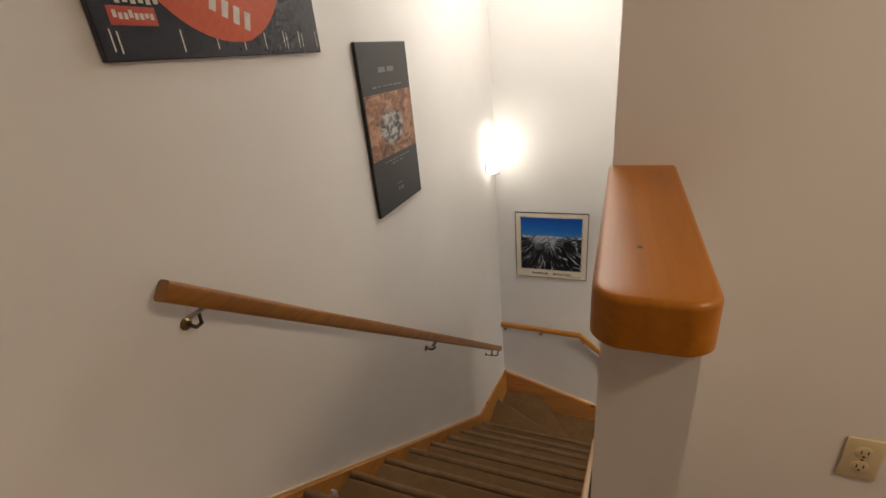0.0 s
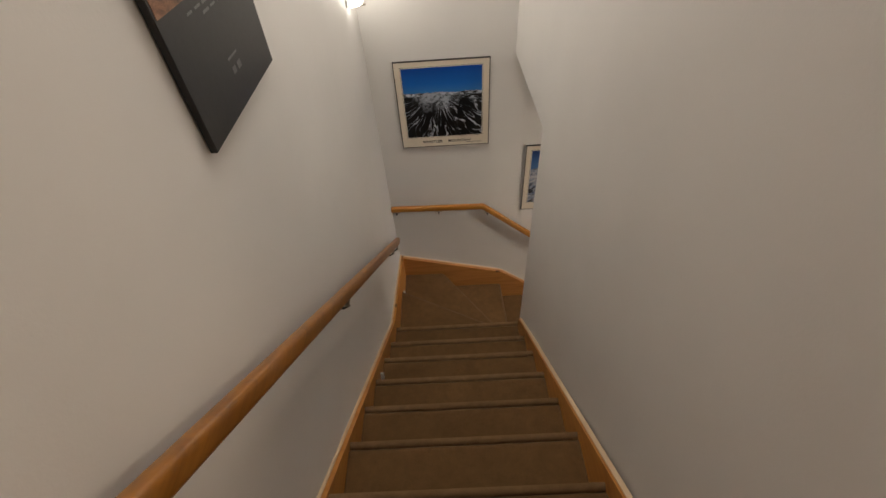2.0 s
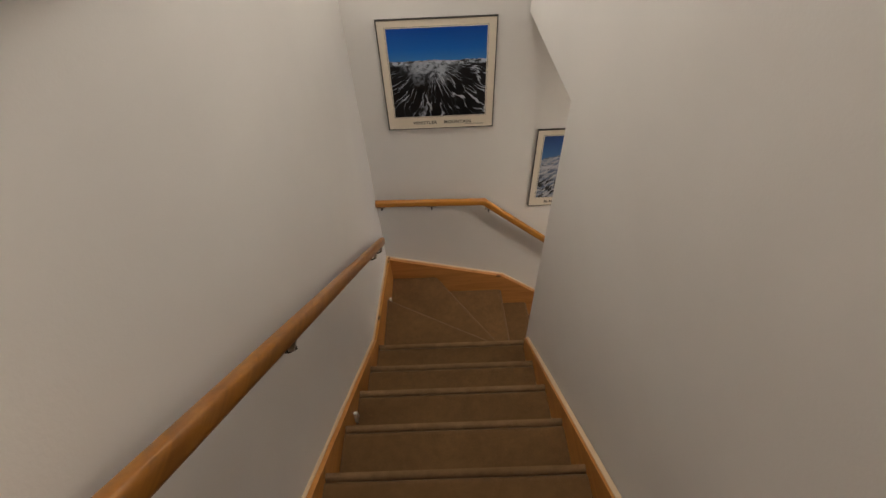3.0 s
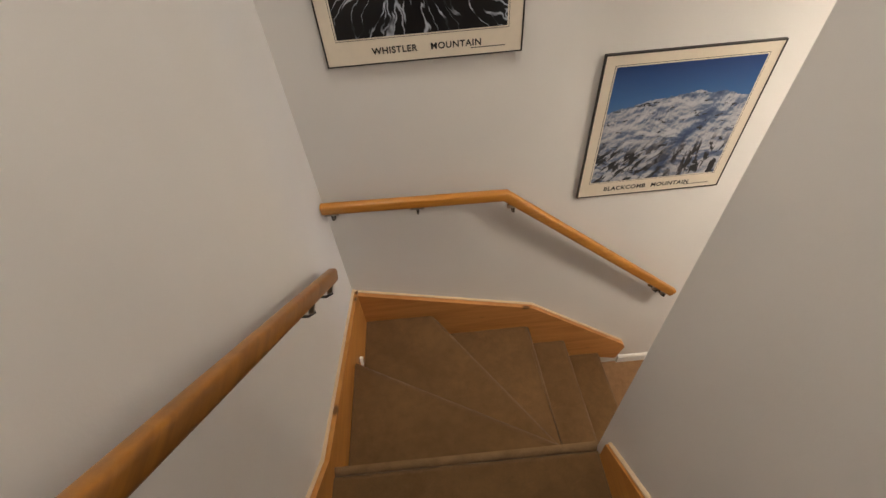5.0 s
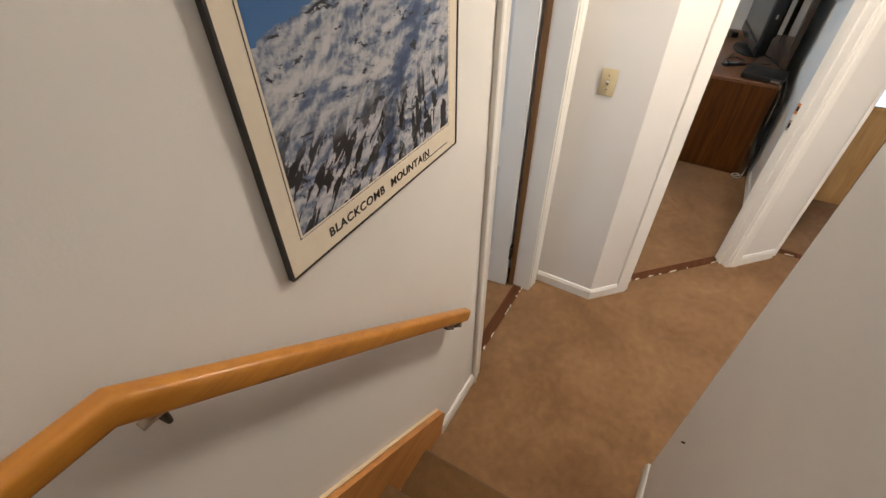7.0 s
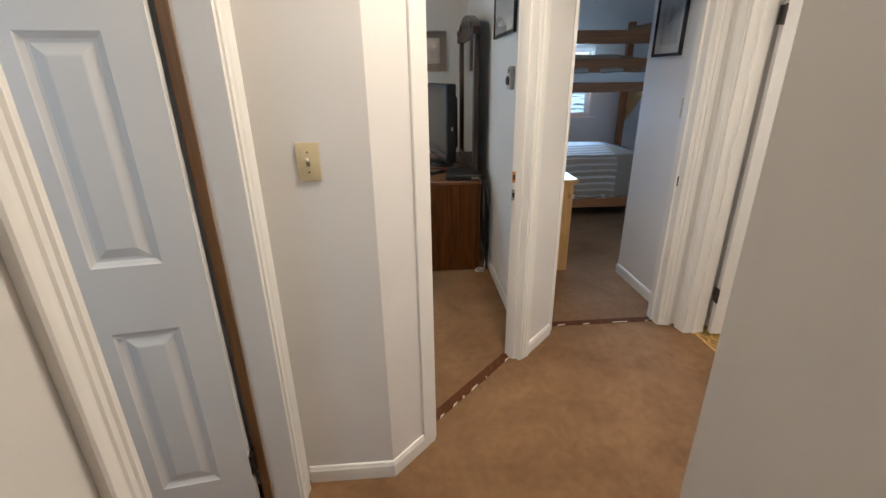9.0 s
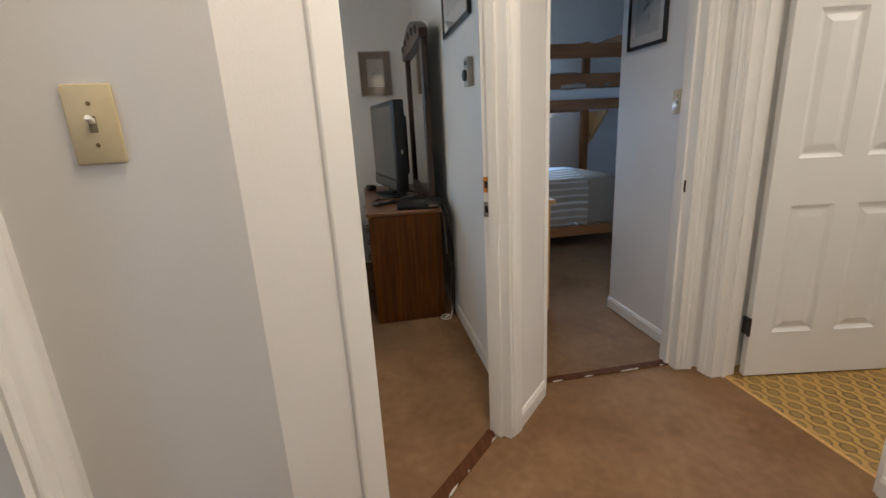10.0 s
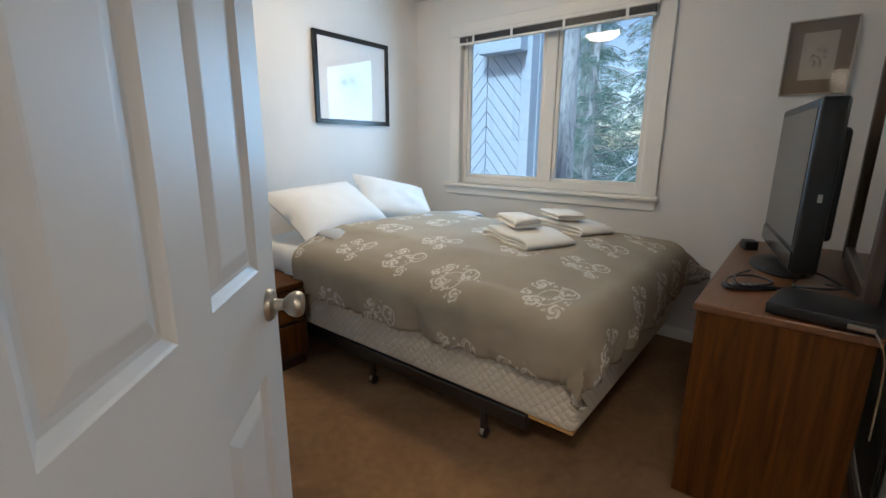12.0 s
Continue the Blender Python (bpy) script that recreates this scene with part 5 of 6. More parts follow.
def drape(bx0, bx1, by0, by1, top, hem, step, r, seed, puff=0.02, foot=True, flare=0.0):
    """A cover laid over a mattress: flat on top, rolled over the edges and hanging, with folds towards the hem and uv in metres."""
    x0, x1 = bx0 - hem, bx1 + hem
    y0 = by0 - hem if foot else by0
    nx, ny = int((x1 - x0) / step), int((by1 - y0) / step)
    bm = bmesh.new()
    uvl = bm.loops.layers.uv.new("cloth")
    grid, flat = [], {}
    for j in range(ny + 1):
        row = []
        for i in range(nx + 1):
            X, Y = x0 + (x1 - x0) * i / nx, y0 + (by1 - y0) * j / ny
            cx, cy = min(max(X, bx0), bx1), max(Y, by0)
            dx, dy = X - cx, Y - cy
            d = math.hypot(dx, dy)
            fold = noise.noise((X * 7 + seed, Y * 7, 3.1))
            small = noise.noise((X * 22, Y * 22, seed))
            if d < 1e-6:
                e = min(X - bx0, bx1 - X, (Y - by0) if foot else 9)
                p = Vector((X, Y, top + puff * min(1, e / 0.25) + 0.012 * noise.noise((X * 3, Y * 3, seed)) + 0.004 * fold))
            else:
                u = Vector((dx, dy, 0)) / d
                d = min(d, hem * (1.16 + 0.05 * fold))
                if d < r * math.pi / 2:
                    out, down = r * math.sin(d / r), r * (1 - math.cos(d / r))
                else:
                    out, down = r, r + (d - r * math.pi / 2)
                hang = max(0.0, d - r) / max(0.01, hem - r)
                along = Y if abs(u.x) > abs(u.y) else X
                out += hang * (0.058 * noise.noise((along * 8.5, seed, 0.4)) + 0.012 * small - 0.035 * max(0, hang - 0.6))
                out += hang * 0.030 * noise.noise((along * 19, d * 2, seed))
                if flare and dx > 0 and dy < 0:
                    k = min(1.0, 2.2 * abs(u.x * u.y)) * min(1.0, hang)
                    out, down = out + flare * k, down * (1 - 0.35 * k)
                p = Vector((cx, cy, top)) + u * out + Vector((0, 0, -down + 0.006 * fold))
            v = bm.verts.new(p)
            flat[v] = (X, Y)
            row.append(v)
        grid.append(row)
    for a, b in zip(grid, grid[1:]):
        for i in range(nx):
            f = bm.faces.new((a[i], a[i + 1], b[i + 1], b[i]))
            for lp in f.loops:
                lp[uvl].uv = flat[lp.vert]
    return bm


def cushion(w, d, h, seed, n=22, soft=0.55, wob=0.012):
    """A stuffed pillow on the local xy plane, pinched at its corners."""
    bm = bmesh.new()
    for s in (1, -1):
        rows = []
        for j in range(n + 1):
            row = []
            for i in range(n + 1):
                u, v = 2 * i / n - 1, 2 * j / n - 1
                t = max(0.0, (1 - abs(u) ** 2.6) * (1 - abs(v) ** 2.6)) ** soft
                pin = 1 - 0.07 * (1 - abs(u)) ** 0 * (abs(v) ** 2) * (1 - abs(u) ** 2) - 0.0
                x, y = u * w / 2 * (1 - 0.06 * (1 - v * v) * abs(u) ** 3), v * d / 2 * (1 - 0.06 * (1 - u * u) * abs(v) ** 3) * pin
                row.append(bm.verts.new((x, y, s * h / 2 * t + wob * t * noise.noise((u * 2.5 + seed, v * 2.5, s)))))
            rows.append(row)
        for a, b in zip(rows, rows[1:]):
            for i in range(n):
                bm.faces.new((a[i], a[i + 1], b[i + 1], b[i]))
    bmesh.ops.remove_doubles(bm, verts=bm.verts, dist=0.0008)
    bmesh.ops.recalc_face_normals(bm, faces=bm.faces)
    return bm


BX0, BX1, BY0, BY1 = 3.50, 5.02, 3.345, 5.60
n = Nodes("quilted_ticking", 0.75)
co = n.coords("Object")
vx, vy, vz = n.xyz(co)
run = n.math("ADD", vx, vy)
da = n.math("SINE", n.math("MULTIPLY", n.math("ADD", run, vz), 70.0))
db = n.math("SINE", n.math("MULTIPLY", n.math("SUBTRACT", run, vz), 70.0))
q = n.math("MULTIPLY", n.math("ABSOLUTE", da), n.math("ABSOLUTE", db))
q = n.math("POWER", q, 0.4)
n.bump(q, 0.6, 0.012)
M_TICK = n.colour(n.mix(n.ramp(q, (0.15, 1.0), (0.5, 0.0)), n.ramp(n.noise(co, 6, 3), (0.3, (0.66, 0.60, 0.49)), (0.7, (0.72, 0.665, 0.56))), (0.62, 0.56, 0.455)))

bed = thing("double_bed", "made double bed on a cream quilted box spring with castors", "bed", ((BX0 + BX1) / 2, (BY0 + BY1) / 2, 0))
part("box_spring", boxm(BX0 + 0.005, BY0 + 0.01, 0.205, BX1, BY1, 0.425, 0.035, 4), M_TICK, bed, "cream diamond-quilted box spring", 40)
part("mattress", boxm(BX0 + 0.03, BY0 + 0.03, 0.426, BX1 - 0.02, BY1, 0.665, 0.05, 4), M_LINEN, bed, "mattress under a white fitted sheet", 40)
part("side_rail", boxm(BX0 + 0.01, BY0 + 0.22, 0.135, BX0 + 0.055, BY1 - 0.05, 0.202, 0.004), M_STEEL, bed, "dark metal frame rail")
part("side_rail", boxm(BX1 - 0.055, BY0 + 0.22, 0.135, BX1 - 0.02, BY1 - 0.05, 0.202, 0.004), M_STEEL, bed, "dark metal frame rail")
part("timber_slat", boxm(BX0 + 0.03, BY0 + 0.03, 0.187, BX0 + 0.075, BY0 + 0.40, 0.2045, 0.002), M_YPINE, bed, "bare wooden batten")
for y in (BY0 + 0.43, 4.5, BY1 - 0.15):
    part("cross_rail", boxm(BX0 + 0.056, y - 0.02, 0.14, BX1 - 0.056, y + 0.02, 0.165), M_STEEL, bed)
    for x in (BX0 + 0.025, BX1 - 0.04):
        leg = part("castor_leg", boxm(x - 0.014, y - 0.014, 0.05, x + 0.014, y + 0.014, 0.136, 0.003), M_STEEL, bed, "metal castor leg")
        part("castor_wheel", lathe(bmesh.new(), [(0.010, -0.014), (0.026, -0.012), (0.026, 0.012), (0.010, 0.014)], pose(x + 0.004, y, 0.026, 90, 0, 0), 16), M_BLACK, leg, "black castor wheel", 35)
        part("castor_hood", lathe(bmesh.new(), [(0.027, -0.008), (0.0275, 0.0), (0.027, 0.008)], pose(x + 0.004, y, 0.034, 90, 0, 0), 16), M_NICKEL, leg, "shiny castor hood", 35)
part("care_tag", boxm(4.62, BY0 + 0.003, 0.30, 4.66, BY0 + 0.006, 0.37), M_WHITE, bed, "small white care tag")

sheet = drape(BX0 + 0.02, BX1 - 0.02, 4.86, BY1, 0.672, 0.22, 0.035, 0.05, 2.2, 0.004, False)
me = mesh_of("top_sheet", sheet, M_LINEN, 60)
top_sheet = tagged(new("top_sheet", me), "white sheet tucked over the head of the mattress", "bed sheet")
sol = top_sheet.modifiers.new("thickness", "SOLIDIFY")
sol.thickness = 0.006
me = mesh_of("duvet", drape(BX0 + 0.05, BX1 - 0.05, BY0 + 0.07, 5.06, 0.718, 0.36, 0.020, 0.13, 0.7, 0.058, True, 0.17), duvet_material(), 70)
duvet = tagged(new("duvet", me), "puffy taupe duvet printed with white rose sprays", "duvet")
sol = duvet.modifiers.new("thickness", "SOLIDIFY")
sol.thickness, sol.offset = 0.018, -1.0
# turned-back edge of the cover
fm = bmesh.new()
rows = []
for j, (dy, dz) in enumerate([(0.0, 0.0), (0.02, 0.022), (0.0, 0.036), (-0.06, 0.040), (-0.14, 0.034), (-0.17, 0.022), (-0.15, 0.015)]):
    rows.append([fm.verts.new((BX0 + 0.12 + i * 0.0465, 5.07 + dy + 0.03 * math.sin(i * 0.35) - 0.0045 * i, 0.722 + dz + 0.006 * noise.noise((i * 0.4, j * 0.7, 2)) - (0.02 if i in (0, 29) else 0))) for i in range(30)])
for a, b in zip(rows, rows[1:]):
    for i in range(29):
        fm.faces.new((a[i], a[i + 1], b[i + 1], b[i]))
fold = part("turned_back_edge", fm, plain("duvet_lining", (0.52, 0.52, 0.52), 0.9, grain=200, vary=0.05), duvet, "plain pale lining folded back", 60)
sm = fold.modifiers.new("thickness", "SOLIDIFY")
sm.thickness = 0.008


def pillow(m, w, d, h, seed, label):
    ob = thing("pillow", label, "pillow", (0, 0, 0), group="pillows on the bed")
    ob.matrix_basis = m
    part("pillowcase", cushion(w, d, h, seed), M_LINEN, ob, smooth=70, local=True)
    return ob


pillow(pose(3.92, 5.34, 0.850, 33, 0, 4) @ pose(0, 0, 0, 0, 0, 4), 0.80, 0.50, 0.19, 1.0, "plump white pillow leaning at the head of the bed")
pillow(pose(4.58, 5.36, 0.845, 40, 0, -3) @ pose(0, 0, 0, 0, 0, -20), 0.66, 0.46, 0.17, 5.0, "plump white pillow tipped onto one corner")


def folded_towel(at, turn, w, d, layers, t, label):
    """A thick towel folded back on itself: one soft sheet with rounded folds at its ends."""
    ob = thing("folded_towel", label, "towel", at, turn, group="towels on the bed")
    path, pitch = [], t * 1.12
    for k in range(layers):
        xs = [-w / 2 + w * i / 10 for i in range(11)]
        z = t / 2 + pitch * k
        path += [(x * (1 - 0.03 * k), 0, z) for x in (xs if k % 2 == 0 else xs[::-1])]
        if k < layers - 1:
            end = (1 if k % 2 == 0 else -1) * w / 2 * (1 - 0.03 * k)
            path += [(end + math.copysign(pitch * 0.55 * math.sin(a), end), 0, z + pitch / 2 * (1 - math.cos(a))) for a in [math.pi * i / 6 for i in range(1, 6)]]
    rim = [(t / 2 * math.cos(a), math.copysign(d / 2 - t / 2, math.sin(a)) + t / 2 * math.sin(a)) for a in [math.pi * (i + 0.5) / 6 for i in range(12)]]
    bm = sweep(bmesh.new(), path, rim, up=(0, 1, 0))
    for v in bm.verts:
        p = v.co * 9 + Vector((at[0] * 7, at[1] * 5, 0))
        v.co.z *= 1 - 0.30 * abs(2 * v.co.y / d) ** 3 - 0.22 * abs(2 * v.co.x / w) ** 4 * (v.co.x < 0)
        v.co += Vector((0.020 * noise.noise(p * 0.6), 0.018 * noise.noise(p * 0.6 + Vector((5, 1, 2))), 0.010 * noise.noise(p * 0.7 + Vector((1, 8, 3)))))
    part("fold", bm, M_TOWEL, ob, smooth=80, local=True)
    return ob


folded_towel((4.20, 3.96, 0.766), 62, 0.42, 0.30, 3, 0.026, "large white towel folded flat on the duvet")
folded_towel((4.24, 4.04, 0.842), 60, 0.22, 0.15, 2, 0.030, "small white towel folded on a larger one")
folded_towel((4.62, 3.88, 0.768), 70, 0.36, 0.26, 3, 0.028, "white towel folded flat on the duvet")
folded_towel((4.58, 3.93, 0.856), 52, 0.22, 0.18, 2, 0.022, "white washcloth folded on a towel")

# nightstand
ns = thing("nightstand", "low dark brown wooden nightstand beside the bed", "nightstand", (3.24, 5.2, 0))
part("top", boxm(3.02, 4.965, 0.485, 3.47, 5.45, 0.515, 0.006, 2), M_DRESSER, ns)
part("body", boxm(3.035, 4.985, 0.06, 3.455, 5.44, 0.485, 0.003), M_DARKWOOD, ns)
part("plinth", boxm(3.045, 5.0, 0, 3.445, 5.43, 0.06), M_DARKWOOD, ns)
for z in (0.09, 0.29):
    d = part("drawer", boxm(3.05, 4.972, z, 3.44, 4.985, z + 0.18, 0.003), M_DRESSER, ns)
    part("drawer_knob", lathe(bmesh.new(), [(0.008, 0), (0.007, 0.012), (0.014, 0.02), (0.010, 0.026)], pose(3.245, 4.972, z + 0.09, 90, 0, 0), 14), M_BRASS, d, smooth=40)

# dresser with mirror
DX0, DX1, DY1, DZ = 3.73, 5.12, 3.050, 0.755
dresser = thing("dresser", "brown wood-grain dresser with a mirror behind it", "dresser", ((DX0 + DX1) / 2, 2.76, 0))
part("top", boxm(DX0 - 0.008, 2.582, DZ - 0.028, DX1 + 0.008, DY1 + 0.012, DZ, 0.005, 2), wood("dresser_top_wood", (0.12, 0.045, 0.015), (0.20, 0.080, 0.030), "X", 0.35), dresser)
for x0, x1 in ((DX0, DX0 + 0.02), (DX1 - 0.02, DX1)):
    part("side_panel", boxm(x0, 2.592, 0.0, x1, DY1, DZ - 0.028, 0.002), M_DRESSER, dresser)
part("back_panel", boxm(DX0 + 0.02, 2.592, 0.03, DX1 - 0.02, 2.599, DZ - 0.03), M_DARKWOOD, dresser)
part("plinth", boxm(DX0 + 0.02, DY1 - 0.05, 0, DX1 - 0.02, DY1 - 0.035, 0.07), M_DARKWOOD, dresser)
for i in range(3):
    for j in range(3):
        x0 = DX0 + 0.028 + i * 0.445
        z0 = 0.08 + j * 0.215
        d = part("drawer", boxm(x0, DY1 - 0.02, z0, x0 + 0.435, DY1 + 0.002, z0 + 0.205, 0.003), M_DRESSER, dresser)
        part("drawer_pull", tube(bmesh.new(), [(x0 + 0.16, DY1, z0 + 0.11), (x0 + 0.165, DY1 + 0.022, z0 + 0.105), (x0 + 0.265, DY1 + 0.022, z0 + 0.105), (x0 + 0.27, DY1, z0 + 0.11)], 0.0045, 6), M_BRASS, d, "brass drawer pull", 50)
mirror = thing("dresser_mirror", "tall mirror in a dark carved wooden frame", "mirror", (4.42, 2.60, DZ))
mx0, mx1, my, mz1 = 3.93, 4.93, 2.585, 1.80
for x0 in (mx0, mx1 - 0.075):
    bm = boxm(x0, my, DZ + 0.001, x0 + 0.075, my + 0.04, mz1, 0.008, 2)
    part("frame_post", bm, M_DARKWOOD, mirror)
part("frame_bottom", boxm(mx0 + 0.075, my + 0.002, DZ + 0.001, mx1 - 0.075, my + 0.036, DZ + 0.07, 0.006), M_DARKWOOD, mirror)
crest = [(mx0 - 0.03, mz1)] + [(mx0 - 0.03 + 1.06 * i / 20, mz1 + 0.05 + 0.12 * math.sin(math.pi * i / 20) ** 0.8) for i in range(21)] + [(mx1 + 0.03, mz1)]
part("crest", slab(bmesh.new(), crest, "Y", my - 0.002, my + 0.055), M_DARKWOOD, mirror, "carved crest rail")
for i in range(5):
    part("carving", lathe(bmesh.new(), [(0.03, 0), (0.028, 0.008), (0.012, 0.016)], pose(mx0 + 0.1 + i * 0.2, my + 0.055, mz1 + 0.07 + 0.03 * math.sin(i * math.pi / 4), -90, 0, 0), 12), M_DARKWOOD, mirror, smooth=40)
n = Nodes("mirror_silver", 0.02, 1.0)
M_MIRROR = n.colour((0.86, 0.88, 0.88))
part("mirror_glass", boxm(mx0 + 0.07, my + 0.012, DZ + 0.06, mx1 - 0.07, my + 0.02, mz1 + 0.01), M_MIRROR, mirror, "silvered mirror glass")

# television: turned a little towards the bed
TVX, TVY = 4.508, 2.850
tv = thing("television", "black flat-screen television switched off on the dresser", "television", (TVX, TVY, DZ), 10.0)
part("screen_housing", boxm(-0.375, -0.05, 0.058, 0.375, 0.035, 0.70, 0.014, 3), M_BLACK, tv, "black housing", 40, True)
part("rear_bulge", boxm(-0.27, -0.095, 0.17, 0.27, -0.05, 0.60, 0.02, 3), M_BLACK, tv, "", 40, True)
part("screen", boxm(-0.345, 0.0345, 0.155, 0.345, 0.0375, 0.665), M_SCREEN, tv, "dark grey glass screen", local=True)
part("lower_bezel", boxm(-0.365, 0.034, 0.068, 0.365, 0.040, 0.140, 0.002), plain("gloss_black", (0.016, 0.016, 0.017), 0.2), tv, "", 40, True)
part("neck", boxm(-0.07, -0.045, 0.012, 0.07, 0.005, 0.13, 0.008), M_BLACK, tv, "", 40, True)
bm = lathe(bmesh.new(), [(0.16, 0.0), (0.165, 0.006), (0.155, 0.014), (0.05, 0.022)], Matrix.Diagonal((1.35, 0.72, 1, 1)), 28)
part("stand_base", bm, M_BLACK, tv, "oval black stand", 35, True)
part("side_mark", boxm(-0.3757, -0.02, 0.33, -0.3748, -0.006, 0.36), M_NICKEL, tv, "small silver mark", local=True)

stb = thing("set_top_box", "flat black set-top box on the edge of the dresser", "set-top box", (3.845, 2.70, DZ), -8)
part("case", boxm(-0.12, -0.13, 0.006, 0.13, 0.15, 0.042, 0.006, 2), M_BLACK, stb, smooth=40, local=True)
for x in (-0.09, 0.1):
    for y in (-0.1, 0.12):
        part("foot", lathe(bmesh.new(), [(0.01, 0), (0.009, 0.007)], pose(x, y, 0), 10), M_BLACK, stb, local=True)
part("connector", boxm(-0.135, -0.11, 0.016, -0.12, -0.05, 0.03, 0.002), M_NICKEL, stb, "pale cable connector", local=True)
rc = thing("remote_control", "slim black remote control on the dresser", "remote control", (4.03, 2.93, DZ), -58)
part("body", boxm(-0.09, -0.022, 0.0, 0.09, 0.022, 0.017, 0.005, 2), M_BLACK, rc, smooth=40, local=True)
for i in range(5):
    for j in (-0.01, 0.0, 0.01):
        part("button", boxm(-0.07 + i * 0.022, j - 0.0035, 0.017, -0.06 + i * 0.022, j + 0.0035, 0.0185), plain("grey_button", (0.3, 0.3, 0.3), 0.5) if (i, j) == (0, -0.01) else bpy.data.materials["grey_button"], rc, local=True)


def cable(name, label, pts, r, mat):
    """A cable through points, smoothed."""
    P = [Vector(p) for p in pts]
    out = []
    for i in range(len(P) - 1):
        a, b, c, d = P[max(0, i - 1)], P[i], P[i + 1], P[min(len(P) - 1, i + 2)]
        for k in range(6):
            t = k / 6
            out.append(0.5 * ((2 * b) + (c - a) * t + (2 * a - 5 * b + 4 * c - d) * t * t + (3 * b - a - 3 * c + d) * t ** 3))
    out.append(P[-1])
    return solid(name, tube(bmesh.new(), out, r, 6), mat, label, "cable", smooth=60, at=tuple(P[0]))


small_box = thing("signal_box", "small black box beside the television stand", "black box", (4.86, 3.0, DZ), 20)
part("case", boxm(-0.045, -0.03, 0.0, 0.045, 0.03, 0.045, 0.006, 2), M_BLACK, small_box, smooth=40, local=True)
part("window_strip", boxm(-0.035, 0.029, 0.012, 0.035, 0.0315, 0.03), M_SCREEN, small_box, local=True)
cable("power_cable", "looped black power cable lying on the dresser", [(4.15, 2.78, DZ + 0.008), (4.02, 2.90, DZ + 0.006), (3.95, 2.985, DZ + 0.014), (4.08, 3.0, DZ + 0.02), (4.2, 2.93, DZ + 0.012), (4.1, 2.86, DZ + 0.018), (3.98, 2.95, DZ + 0.02), (4.1, 2.985, DZ + 0.025), (4.3, 2.95, DZ + 0.01)], 0.004, M_BLACK)
cable("power_cable", "tangled black cable behind the set-top box", [(4.25, 2.70, DZ + 0.01), (4.10, 2.66, DZ + 0.04), (3.98, 2.72, DZ + 0.055), (4.08, 2.8, DZ + 0.03), (4.2, 2.74, DZ + 0.06), (4.05, 2.60, DZ + 0.02)], 0.0045, M_BLACK)
cable("hanging_cable", "black cable hanging behind the dresser's end", [(3.95, 2.60, DZ + 0.02), (3.74, 2.57, DZ + 0.01), (3.69, 2.545, DZ - 0.10), (3.705, 2.535, 0.45), (3.69, 2.54, 0.25), (3.715, 2.545, 0.02)], 0.005, M_BLACK)
cable("hanging_cable", "second black cable hanging beside the dresser", [(3.95, 2.575, DZ + 0.02), (3.735, 2.555, DZ - 0.01), (3.70, 2.53, DZ - 0.2), (3.69, 2.528, 0.3), (3.70, 2.535, 0.02)], 0.0045, M_BLACK)
cable("white_cable", "white cable coiled on the carpet by the dresser", [(3.72, 2.545, 0.10), (3.69, 2.56, 0.012), (3.66, 2.60, 0.008), (3.69, 2.63, 0.010), (3.73, 2.60, 0.012), (3.70, 2.57, 0.018), (3.67, 2.61, 0.018)], 0.004, M_WHITE)
cable("grey_cable", "pale grey cable over the dresser's edge", [(3.73, 2.62, DZ + 0.028), (3.69, 2.60, DZ + 0.005), (3.70, 2.575, DZ - 0.08), (3.695, 2.57, DZ - 0.3)], 0.003, M_NICKEL)


def ink_print(name, paper, ink, seed, cx=0.5, cz=0.45):
    """A faint ink drawing on pale paper."""
    n = Nodes(name, 0.6)
    co = n.coords("Generated", loc=(seed, seed, seed))
    g = n.coords("Generated")
    x, y, z = n.xyz(g)
    h = n.math("MAXIMUM", x, y)
    f = n.noise(co, 6, 5, 0.7, 1.0)
    dx, dz = n.math("SUBTRACT", h, cx), n.math("SUBTRACT", z, cz)
    d = n.math("ADD", n.math("MULTIPLY", n.math("MULTIPLY", dx, dx), 1.3), n.math("MULTIPLY", dz, dz))
    m = n.math("MULTIPLY", n.ramp(d, (0.02, 1.0), (0.10, 0.0)), n.ramp(f, (0.50, 0.0), (0.57, 1.0)))
    return n.colour(n.mix(m, paper, ink))


def framed_picture(name, label, m, w, h, border, depth, frame_mat, mat_mat, print_mat, mat_w, glazed=True):
    """A framed print with its mount; m: its bottom centre on the wall, the face along the local -y."""
    ob = new(name)
    ob.matrix_basis = m
    tagged(ob, label, "picture")
    fr = bmesh.new()
    for a in ((-w / 2, 0, w / 2, border), (-w / 2, h - border, w / 2, h), (-w / 2, border, -w / 2 + border, h - border), (w / 2 - border, border, w / 2, h - border)):
        box(fr, a[0], -depth, a[1], a[2], -0.001, a[3], 0.0015)
    part("picture_frame", fr, frame_mat, ob, local=True)
    part("mount", boxm(-w / 2 + border * 0.9, -depth * 0.45, border * 0.9, w / 2 - border * 0.9, -0.002, h - border * 0.9), mat_mat, ob, local=True)
    part("print", boxm(-w / 2 + border + mat_w, -depth * 0.45 - 0.001, border + mat_w * 1.1, w / 2 - border - mat_w, -depth * 0.45, h - border - mat_w * 0.9), print_mat, ob, local=True)
    if glazed:
        g = part("glazing", boxm(-w / 2 + border * 0.95, -depth * 0.7 - 0.002, border * 0.95, w / 2 - border * 0.95, -depth * 0.7, h - border * 0.95), glass, ob, "clear glass", local=True)
        g.visible_shadow = False
    return ob


